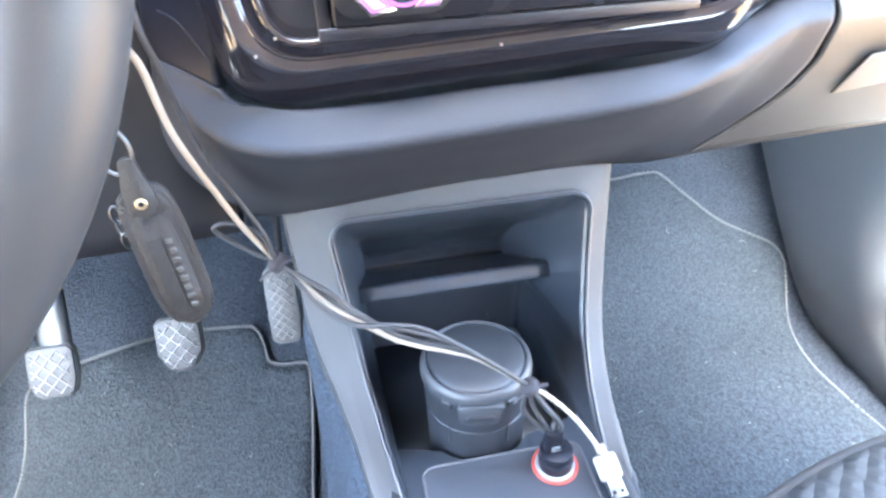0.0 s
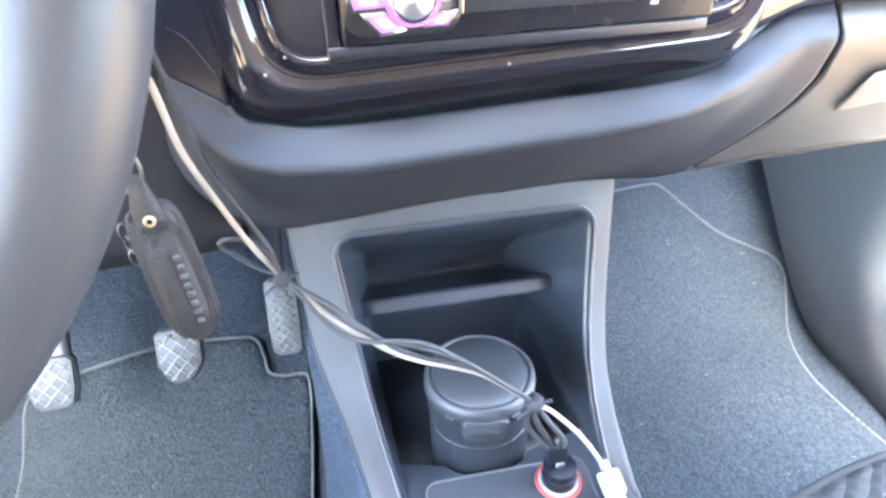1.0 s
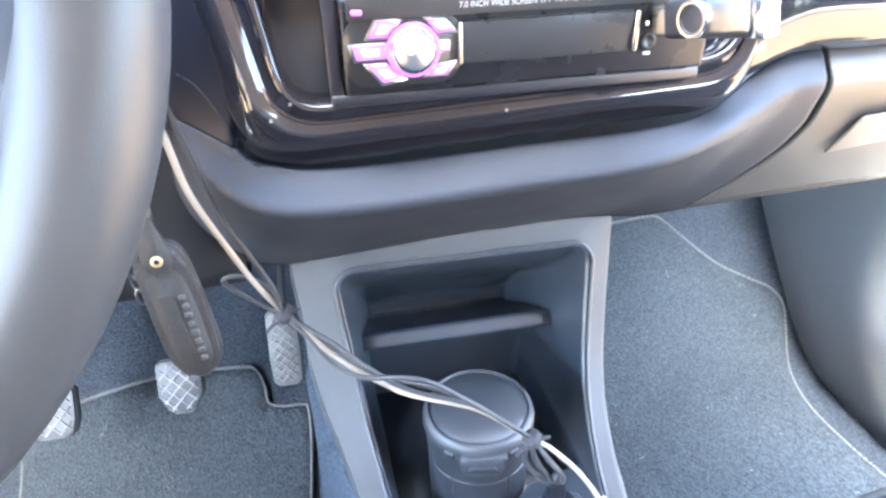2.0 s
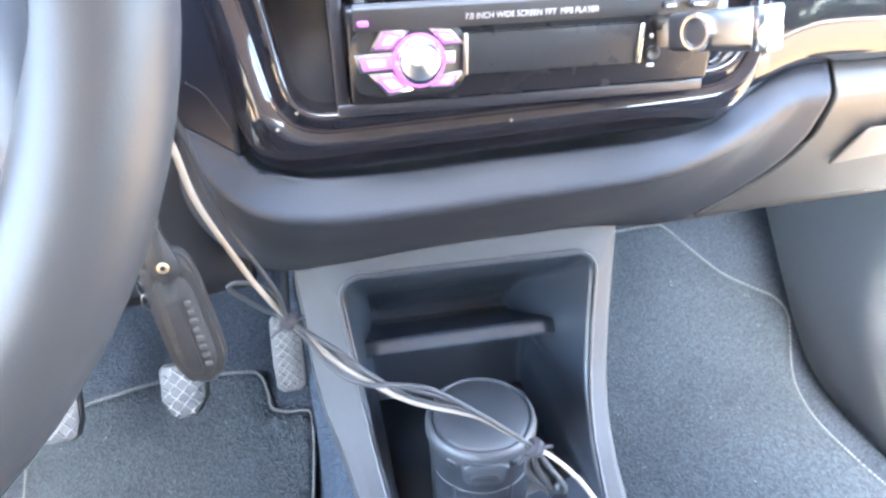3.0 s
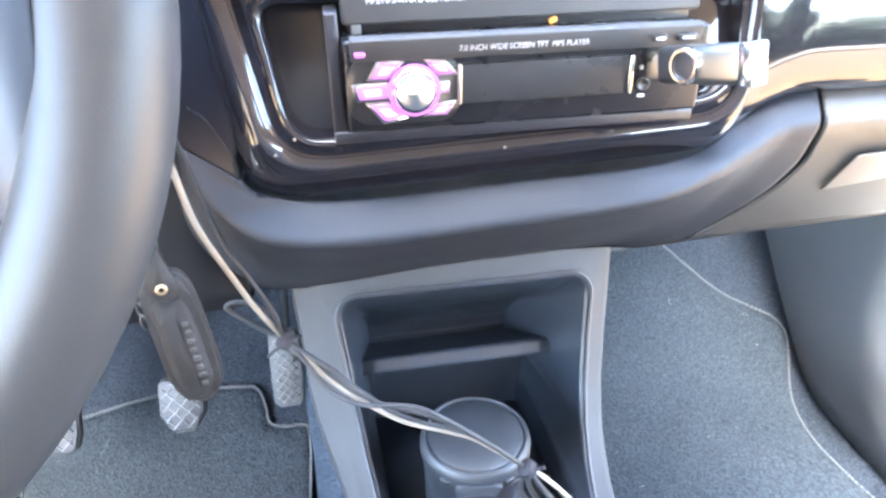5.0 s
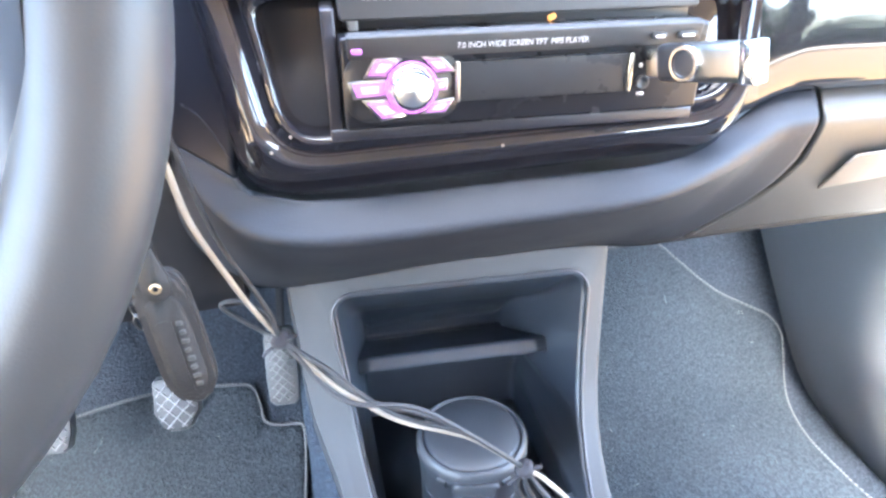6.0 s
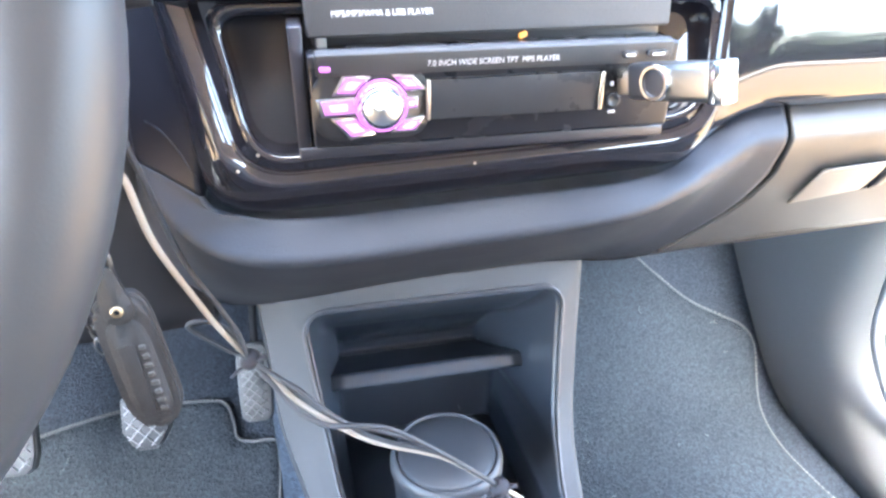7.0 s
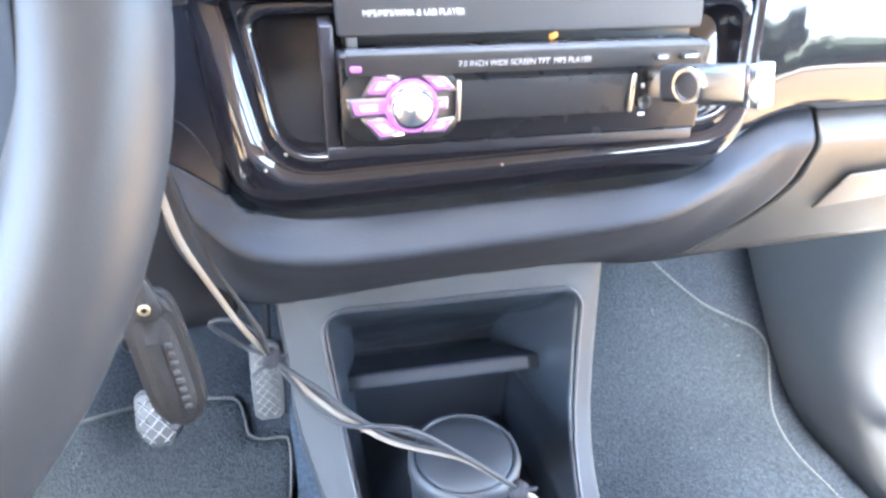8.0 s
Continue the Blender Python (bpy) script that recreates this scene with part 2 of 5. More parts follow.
def prism(outline, depth, m=Matrix(), bevel=0.0, seg=2):
    """A plate of that outline in its own xy plane, from z = 0 up to depth."""
    bm = bmesh.new()
    lo = [bm.verts.new((x, y, 0)) for x, y in outline]
    hi = [bm.verts.new((x, y, depth)) for x, y in outline]
    k = len(lo)
    bm.faces.new(lo[::-1])
    top = bm.faces.new(hi)
    for i in range(k):
        bm.faces.new((lo[i], lo[(i + 1) % k], hi[(i + 1) % k], hi[i]))
    if bevel:
        bmesh.ops.bevel(bm, geom=list(top.edges), offset=bevel, segments=seg, profile=0.5, affect="EDGES")
    bmesh.ops.recalc_face_normals(bm, faces=bm.faces)
    bm.transform(m)
    return bm


def rounded(w, h, r, n=5, cx=0.0, cy=0.0):
    """The outline of a rounded rectangle."""
    out = []
    for sx, sy, a0 in ((1, 1, 0), (-1, 1, 90), (-1, -1, 180), (1, -1, 270)):
        for k in range(n + 1):
            a = radians(a0 + 90 * k / n)
            out.append((cx + sx * (w / 2 - r) + r * math.cos(a), cy + sy * (h / 2 - r) + r * math.sin(a)))
    return out


def facing(x, y, z, tilt=0.0, turn=0.0):
    """A pose whose own x is to the right, y up and z towards the driver."""
    return pose(x, y, z, 90 - tilt, 0, turn)


def lettering(name, words, size, m, mat, parent, width=None):
    c = bpy.data.curves.new(name, "FONT")
    c.body, c.size, c.extrude = words, size, 0.0001
    tmp = bpy.data.objects.new("tmp", c)
    scene.collection.objects.link(tmp)
    bpy.context.view_layer.update()
    me = bpy.data.meshes.new_from_object(tmp.evaluated_get(bpy.context.evaluated_depsgraph_get()))
    bpy.data.objects.remove(tmp)
    if width:
        xs = [v.co.x for v in me.vertices]
        k = width / (max(xs) - min(xs))
        for v in me.vertices:
            v.co.x *= k
    me.transform(m)
    me.materials.append(mat)
    ob = new(name, me)
    ob.parent = parent
    return ob


def interp(x, xs, ys):
    return float(np.interp(x, xs, ys))


# ---- outside: ground, tree, hedge ----
def outside():
    bm = bmesh.new()
    bmesh.ops.create_grid(bm, x_segments=40, y_segments=40, size=1500)
    for v in bm.verts:
        v.co.z = -0.33
    tagged(part("ground", bm, EARTH), "dry sandy open ground round the parked car", "ground", kind="structure")
    strip = rbox((160, 9, 0.02), pose(20.5, -23.5, -0.322, 0, 0, 40.5), 0)
    tagged(part("road", strip, ROAD), "pale sunlit road beyond the open ground", "road", kind="structure")


def leaf_cloud(centres, count, size, seed):
    rng = random.Random(seed)
    verts, faces = [], []
    for _ in range(count):
        c, r = rng.choice(centres)
        d = Vector((rng.gauss(0, 1), rng.gauss(0, 1), rng.gauss(0, 1)))
        d.normalize()
        p = Vector(c) + d * r * rng.random() ** 0.4
        a = Vector((rng.gauss(0, 1), rng.gauss(0, 1), rng.gauss(0, 1))).normalized() * size * rng.uniform(0.6, 1.4)
        b = a.cross(d + Vector((0.1, 0.2, 0.3))).normalized() * size * 0.45
        k = len(verts)
        verts += [p - a, p + b, p + a, p - b]
        faces.append((k, k + 1, k + 2, k + 3))
    me = bpy.data.meshes.new("leaves")
    me.from_pydata(verts, [], faces)
    bm = bmesh.new()
    bm.from_mesh(me)
    bpy.data.meshes.remove(me)
    return bm


def tree(x, y, height, spread, seed):
    rng = random.Random(seed)
    t = thing("tree", "small leafy broad tree on dry ground", "tree", at=(x, y, -0.33), group="trees outside")
    bm = tube(catmull([(0, 0, 0), (0.05, 0, height * 0.25), (-0.03, 0.04, height * 0.5), (0.02, 0, height * 0.8)], 4), [0.14, 0.13, 0.12, 0.12, 0.11, 0.1, 0.09, 0.08, 0.07, 0.06, 0.05, 0.04, 0.03], 8)
    part("trunk", bm, BARK, t)
    centres = []
    for i in range(18):
        a = rng.uniform(0, 6.28)
        rr = rng.uniform(0.2, 1.0) * spread
        z = height * rng.uniform(0.42, 0.98)
        end = (rr * math.cos(a), rr * math.sin(a), z)
        part("limb", tube(catmull([(0, 0, height * 0.3), (end[0] * 0.5, end[1] * 0.5, z * 0.75), end], 4), [0.06, 0.055, 0.05, 0.045, 0.04, 0.035, 0.03, 0.025, 0.02], 6), BARK, t)
        centres.append((end, spread * rng.uniform(0.25, 0.5)))
    part("crown", leaf_cloud(centres, 13000, 0.13, seed), LEAF, t, smooth=False)
    return t


def hedge(x0, y0, x1, y1, height, seed):
    rng = random.Random(seed)
    centres = []
    for i in range(34):
        f = i / 59
        centres.append(((x0 + (x1 - x0) * f + rng.uniform(-1, 1), y0 + (y1 - y0) * f + rng.uniform(-1, 1), -0.33 + height * rng.uniform(0.3, 0.8)), height * rng.uniform(0.35, 0.6)))
    tagged(part("far_woods", leaf_cloud(centres, 9000, 0.45, seed), LEAF, smooth=False), "dense green line of far trees and shrubs", "trees", kind="stuff")


outside()
tree(14.2, -17.6, 4.9, 2.4, 3)
hedge(22, -44, 62, -14, 4.6, 5)
hedge(-10, -60, 22, -46, 4.0, 6)

# ---- car shell ----
CX = 0.092                                    # middle line of the car


def toe(y):
    """Height of the footwell floor: flat, then up the toe board."""
    return 0.03 * math.log1p(math.exp((y - 0.70) / 0.03))


def shell():
    ys = [-1.7, -1.2, -0.6, -0.2, 0.1, 0.3, 0.45] + [0.5 + 0.02 * i for i in range(31)]
    xs = [-0.62 + 1.44 * i / 36 for i in range(37)]
    rows = [[(x, y, toe(y) + 0.002 * noise.noise((x * 9, y * 9, 0))) for x in xs] for y in ys]
    tagged(part("floor", grid(rows), CARPET, solid=0.02), "dark blue-grey needled carpet of the footwells", "carpet", kind="structure")
    tagged(part("wall_front", rbox((1.5, 0.03, 0.75), pose(CX, 1.12, 0.62), 0.004), PLASTIC), "dark bulkhead in front of the footwells", "wall", kind="structure")
    # side linings of the footwells: plastic kick panels that flare to the door openings
    for name, s, x0 in (("wall_right", 1, 0.775), ("wall_left", -1, -0.575)):
        rows = []
        for k in range(15):
            z = -0.01 + 0.60 * k / 14
            rows.append([(x0 + s * min(0.13, 3.4 * max(0.0, interp(z, [0.03, 0.098, 0.134, 0.23], [0.47, 0.5975, 0.6655, 0.69]) - y) ** 2) + s * 0.018 * (z / 0.6), y, z) for y in [0.38 + 0.018 * i for i in range(41)]])
        tagged(part(name, grid(rows), KICK, solid=0.012 * s), "smooth grey plastic kick panel beside the footwell", "trim", kind="structure")
    # sills, roof and pillars
    for name, x in (("sill_right", 0.84), ("sill_left", -0.65)):
        tagged(part(name, rbox((0.1, 2.2, 0.20), pose(x, -0.65, 0.025), 0.02), PLASTIC_GREY), "grey lined door sill", "sill", kind="structure")
    rows = [[(CX + 0.73 * u, y, 1.16 - 0.05 * abs(u) ** 3 - 0.03 * ((y + 0.7) / 0.9) ** 2) for u in [i / 8 - 1 for i in range(17)]] for y in [-1.7 + 0.1 * i for i in range(19)]]
    tagged(part("ceiling", grid(rows), HEAD, solid=-0.03), "grey cloth headliner under the roof", "ceiling", kind="structure")
    for s, nm in ((1, "right"), (-1, "left")):
        line = catmull([(CX + s * 0.60, 0.10, 1.12), (CX + s * 0.65, 0.40, 0.98), (CX + s * 0.69, 0.75, 0.78), (CX + s * 0.70, 0.95, 0.60)], 5)
        tagged(part("pillar_" + nm, tube(line, 0.035, 10), PLASTIC_GREY), "grey lined windscreen pillar", "pillar", kind="structure")
    rows = [[(x, y, z) for y in [-0.87 + 0.0795 * i for i in range(17)]] for x, z in ((-0.64, 0.04), (-0.625, 0.15), (-0.62, 0.25), (-0.63, 0.34), (-0.645, 0.37), (-0.67, 0.38))]
    tagged(part("wall_door", grid(rows), DOORP, solid=-0.03), "plain dark lining of the driver's door", "door", kind="structure")
    for s, nm in ((1, "right"), (-1, "left")):
        tagged(part("wall_quarter_" + nm, rbox((0.05, 0.83, 0.70), pose(CX + s * 0.735, -0.865, 0.30), 0.01), PLASTIC_GREY), "grey lined rear side of the cabin below its windows", "wall", kind="structure")
        tagged(part("pillar_rear_" + nm, rbox((0.05, 0.09, 1.16), pose(CX + s * 0.737, -0.68, 0.55), 0.01), PLASTIC_GREY), "grey lined pillar behind the door", "pillar", kind="structure")
    tagged(part("wall_bench", rbox((1.36, 0.10, 0.76), pose(CX, -1.18, 0.40), 0.03), DARKC), "plain dark cloth back of the rear bench", "wall", kind="structure")
    # unseen wall in place of a rear window, pale to brighten reflections
    tagged(part("wall_rear", rbox((1.50, 0.05, 1.20), pose(CX, -1.27, 0.56), 0.01), CLOTH), "unseen pale wall that closes the cabin and brightens gloss reflections", "wall", kind="structure")


def door_seal():
    line = catmull([(0.79, 0.60, 0.47), (0.775, 0.585, 0.38), (0.768, 0.58, 0.30), (0.772, 0.565, 0.22), (0.795, 0.50, 0.13), (0.82, 0.35, 0.085)], 6)
    tagged(part("seal", tube(line, 0.008, 8), SEAL), "grey rubber seal round the open doorway", "seal", kind="structure")


def arch_carpet():
    """The carpet that laps up on to the wheel arch beside the toe board."""
    rows = []
    for k in range(9):
        z = 0.085 + 0.032 * k
        y0 = 0.795 + 0.446 * (z - 0.0945)
        rows.append([(0.772 + 0.018 * z / 0.6 - (0.007 if i else 0.0), y0 + 0.012 * i, z) for i in range(14)])
    tagged(part("arch_carpet", grid(rows), CARPET, solid=-0.004), "dark carpet lapped up beside the kick panel", "carpet", kind="structure")


shell()
arch_carpet()
door_seal()


# ---- dashboard ----
# lines across the dash, from the top of the centre stack's flank, round its foot and out to the far end
EDGE = [(-0.0552, 0.300, 0.7972), (-0.0491, 0.300, 0.741), (-0.044, 0.300, 0.6988), (-0.0477, 0.298, 0.6583), (-0.0273, 0.287, 0.6521), (0.0034, 0.2825, 0.6484), (0.0891, 0.2825, 0.651),
        (0.1684, 0.2825, 0.6535), (0.2111, 0.298, 0.6537), (0.2462, 0.322, 0.6589), (0.2692, 0.331, 0.6677), (0.2907, 0.335, 0.6717), (0.3597, 0.339, 0.6716), (0.5593, 0.342, 0.6739), (0.7992, 0.345, 0.676)]
FOLD = [(-0.0821, 0.345, 0.8002), (-0.0803, 0.340, 0.7413), (-0.0812, 0.333, 0.6952), (-0.0809, 0.332, 0.6651), (-0.0596, 0.298, 0.6396), (-0.0158, 0.2665, 0.6355), (0.0861, 0.266, 0.6377),
        (0.1662, 0.267, 0.6423), (0.2095, 0.2790, 0.6484), (0.2425, 0.2970, 0.6505), (0.2676, 0.3090, 0.6562), (0.2905, 0.3150, 0.6582), (0.3529, 0.322, 0.656), (0.5492, 0.325, 0.6579), (0.7844, 0.328, 0.6601)]
FOOT = [(-0.085, 0.440, 0.80), (-0.088, 0.440, 0.72), (-0.096, 0.430, 0.64), (-0.111, 0.415, 0.5763), (-0.0855, 0.405, 0.540), (-0.040, 0.402, 0.525), (0.070, 0.402, 0.532),
        (0.160, 0.402, 0.536), (0.203, 0.398, 0.5373), (0.2273, 0.388, 0.5398), (0.2464, 0.378, 0.5465), (0.2768, 0.372, 0.5522), (0.347, 0.37, 0.5565), (0.5097, 0.372, 0.5603), (0.7279, 0.375, 0.5622)]


def leaned(p):
    """The centre stack leans back and widens above the foot of its frame."""
    x, y, z = p
    if z <= 0.684:
        return Vector((x, y, z))
    k = 1 + 0.24 * (z - 0.684) / (y + 0.02)
    return Vector((x * k, -0.02 + (y + 0.02) * k, 0.785 + (z - 0.785) * k))


EDGE, FOLD = ([tuple(leaned(p)) if p[0] < 0 else p for p in L] for L in (EDGE, FOLD))
E_, F_, B_ = catmull(EDGE, 12), catmull(FOLD, 12), catmull(FOOT, 12)
NU = len(E_) - 1


def dash_point(u, v):
    """A place on the dash's lower skin: u along the lines, v from the gloss edge (0) over the fold (0.4) to the foot (1)."""
    i = min(int(u), NU - 1)
    f = u - i
    e, c, b = (L[i].lerp(L[i + 1], f) for L in (E_, F_, B_))
    soft = interp(u, [84, 104, 130], [0.0, 1.0, 0.6])    # the fold softens towards the passenger's side
    knots = [e, e.lerp(c, 0.5) + Vector((0, -0.0002, 0.0005)), e.lerp(c, 0.93 - 0.2 * soft), c + Vector((0, 0.0004 + 0.0035 * soft, -0.0025 * soft)), c.lerp(b, 0.05 + 0.12 * soft), c.lerp(b, 0.5) + Vector((0, -0.002, -0.002)), b]
    stops = [0, 0.18, 0.36, 0.4, 0.44, 0.7, 1.0]
    P = [2 * knots[0] - knots[1]] + knots + [2 * knots[-1] - knots[-2]]
    for k in range(6):
        if v <= stops[k + 1] or k == 5:
            t = (v - stops[k]) / (stops[k + 1] - stops[k])
            a, p, q, d = P[k:k + 4]
            return 0.5 * (2 * p + (q - a) * t + (2 * a - 5 * p + 4 * q - d) * t * t + (3 * p - a - 3 * q + d) * t ** 3)


def seam_u(v):
    """Where the seam between the centre trim and the glove box crosses the skin."""
    xg = interp(v, [0, 0.2, 0.4, 0.55, 0.66, 0.77, 0.88, 1.0], [0.3075, 0.3040, 0.3020, 0.305, 0.299, 0.289, 0.275, 0.258])
    lo, hi = 0.0, float(NU)
    for _ in range(30):
        m = (lo + hi) / 2
        if dash_point(m, v).x < xg:
            lo = m
        else:
            hi = m
    return lo


def dashboard():
    d = thing("dashboard", "dark grained plastic dashboard with a gloss black centre stack", "dashboard", at=(0, 0, 0))
    vs = [i / 30 for i in range(31)]
    us = [seam_u(v) for v in vs]
    half = [(0.0018 + 0.0022 * v) / max(1e-4, (dash_point(g + 0.2, v) - dash_point(g - 0.2, v)).length / 0.4) for v, g in zip(vs, us)]
    rows = [[dash_point(35.4 + (g - w - 35.4) * k / 120, v) for k in range(121)] for v, g, w in zip(vs, us, half)]
    part("centre_trim", grid(rows), PLASTIC, d, solid=0.003)
    # side turned from the light: its shade is put into a darker material
    rows = [[dash_point(35.3 * k / 34, v) for k in range(35)] for v in vs]
    part("stack_flank", grid(rows), FLANK, d, "smooth side of the centre stack, its shade in the colour", solid=0.003)
    line = [(-0.074, 0.323, 0.692), (-0.065, 0.313, 0.689), (-0.058, 0.306, 0.681), (-0.053, 0.300, 0.674), (-0.050, 0.298, 0.670)]
    part("flank_bead", tube(catmull(line, 4), 0.00045, 6), FLANK, d, "thin moulded line on the side")
    rows = [[dash_point(g + w + (NU - g - w) * (k / 60), v) for k in range(61)] for v, g, w in zip(vs, us, half)]
    part("glove_box", grid(rows), LIDP, d, "dark plastic glove box lid", solid=0.003)
    rows = [[dash_point(g + w * q, v) + Vector((0, 0.005, 0)) for q in (-3, -1, 1, 3)] for v, g, w in zip(vs, us, half)]
    part("seam", grid(rows), SEAM, d, solid=0.002)
    # underside, from the foot line forward to the bulkhead
    foot = [dash_point(NU * k / 100, 1.0) for k in range(101)]
    rows = [[p + Vector((0, dy, dz)) for p in foot[28:]] for dy, dz in ((0, 0), (0.01, -0.004), (0.03, 0.0), (0.70, 0.03))]
    part("underside", grid(rows), SATIN, d, solid=0.004)
    # gloss trim on the passenger's side, a barrel shape
    edge = [Vector((p.x, 0.3425 - 0.0100 * math.exp((0.236 - p.x) / 0.09), p.z)) for p in E_ if p.x > 0.215 and p.z < 0.70]
    lean = [interp(0.0015 * k, [0, 0.003, 0.007, 0.012, 0.018, 0.026, 0.034, 0.058, 0.10, 0.15], [-2.4, -1.6, -0.75, -0.29, -0.04, 0.085, 0.140, 0.20, 0.30, 0.45]) for k in range(90)]
    prof = [(0.0015 * sum(lean[:k]), 0.0015 * k) for k in range(90)]
    rows = [[p + Vector((0, a, b)) for p in edge] for a, b in prof]
    part("gloss_trim", grid(rows), PIANO, d, "gloss black trim across the passenger side", solid=0.003)
    # top pad up to the windscreen
    rows = [[(CX + 0.70 * (i / 14 - 1), y, z) for i in range(29)] for y, z in ((0.36, 0.80), (0.37, 0.84), (0.42, 0.865), (0.60, 0.87), (0.90, 0.80), (1.1, 0.74))]
    part("top_pad", grid(rows), PLASTIC, d, solid=0.01)
    # panel behind the wheel
    rows = [[(x, y + 0.02 * ((x + 0.3) / 0.3) ** 2, z) for x in [-0.60 + 0.0378 * i for i in range(15)]] for y, z in ((0.40, 0.84), (0.395, 0.75), (0.392, 0.66), (0.384, 0.60), (0.372, 0.541), (0.372, 0.527), (0.385, 0.523), (0.9, 0.56))]
    part("driver_panel", grid(rows), KNEE, d, solid=0.004)
    return d


def u_ring(y, left, foot_l, foot_r, right, round_l, round_r, ztop=0.81, n=8):
    """A U: down one side, round the foot and up the other. left, right: x at the top; foot_l, foot_r: (x, z) of the corners;
    round_l, round_r: how far the rounding reaches up the side and along the foot."""
    tl, cl, cr, tr = Vector((left, y, ztop)), Vector((foot_l[0], y, foot_l[1])), Vector((foot_r[0], y, foot_r[1])), Vector((right, y, ztop))
    a0, a1 = cl + (tl - cl).normalized() * round_l[0], cl + (cr - cl).normalized() * round_l[1]
    b0, b1 = cr + (cl - cr).normalized() * round_r[1], cr + (tr - cr).normalized() * round_r[0]
    steps = [k / n for k in range(n + 1)]
    pts = [tl.lerp(a0, k / 12) for k in range(12)]
    pts += [a0.lerp(cl, f).lerp(cl.lerp(a1, f), f) for f in steps]
    pts += [a1.lerp(b0, k / 24) for k in range(1, 24)]
    pts += [b0.lerp(cr, f).lerp(cr.lerp(b1, f), f) for f in steps]
    pts += [b1.lerp(tr, k / 12) for k in range(1, 13)]
    return pts


# the stepped rings of the frame, from its outer edge to the radio's well
RINGS = [(0.304, -0.0640, (-0.0470, 0.6440), (0.2330, 0.6560), 0.2215, (0.026, 0.034), (0.030, 0.034)),
         (0.296, -0.0625, (-0.0440, 0.6465), (0.2305, 0.6580), 0.2205, (0.026, 0.034), (0.030, 0.034)),
         (0.288, -0.0610, (-0.0385, 0.6530), (0.2270, 0.6635), 0.2150, (0.026, 0.033), (0.030, 0.033)),
         (0.2835, -0.0590, (-0.0355, 0.6590), (0.2245, 0.6690), 0.2120, (0.025, 0.033), (0.029, 0.032)),
         (0.2803, -0.0567, (-0.0328, 0.6655), (0.2218, 0.6755), 0.2103, (0.0245, 0.032), (0.029, 0.031)),
         (0.2800, -0.0560, (-0.0322, 0.6676), (0.2212, 0.6776), 0.2098, (0.0245, 0.032), (0.029, 0.031)),
         (0.2802, -0.0552, (-0.0315, 0.6686), (0.2205, 0.6786), 0.2094, (0.024, 0.031), (0.028, 0.030)),
         (0.2809, -0.0527, (-0.0293, 0.6705), (0.2188, 0.6805), 0.2083, (0.0235, 0.029), (0.0265, 0.0285)),
         (0.2825, -0.0498, (-0.0268, 0.6727), (0.2170, 0.6827), 0.2070, (0.023, 0.027), (0.025, 0.027)),
         (0.2821, -0.0492, (-0.0263, 0.6734), (0.2166, 0.6834), 0.2066, (0.023, 0.027), (0.025, 0.027)),
         (0.2825, -0.0485, (-0.0257, 0.6742), (0.2161, 0.6842), 0.2062, (0.023, 0.027), (0.025, 0.027)),
         (0.2837, -0.0481, (-0.0254, 0.6746), (0.2158, 0.6846), 0.2059, (0.023, 0.027), (0.025, 0.027)),
         (0.2832, -0.0436, (-0.0222, 0.6790), (0.2152, 0.6886), 0.2034, (0.022, 0.021), (0.023, 0.026))]
# the raised rim of the radio's well, closed above
WELL = [(0.2806, -0.0428, (-0.0214, 0.6800), (0.2148, 0.6896), 0.2029, (0.022, 0.019), (0.0225, 0.026)),
         (0.2800, -0.0416, (-0.0207, 0.6808), (0.2141, 0.6904), 0.2020, (0.0215, 0.018), (0.022, 0.0255)),
         (0.2804, -0.0388, (-0.0193, 0.6824), (0.2126, 0.6919), 0.1998, (0.0195, 0.017), (0.020, 0.024)),
         (0.2812, -0.0372, (-0.0186, 0.6833), (0.2116, 0.6928), 0.1984, (0.0190, 0.0165), (0.0195, 0.0235)),
         (0.2842, -0.0360, (-0.0181, 0.6839), (0.2109, 0.6933), 0.1978, (0.0185, 0.016), (0.019, 0.023)),
         (0.3010, -0.0350, (-0.0178, 0.6842), (0.2105, 0.6936), 0.1974, (0.0185, 0.016), (0.019, 0.023))]


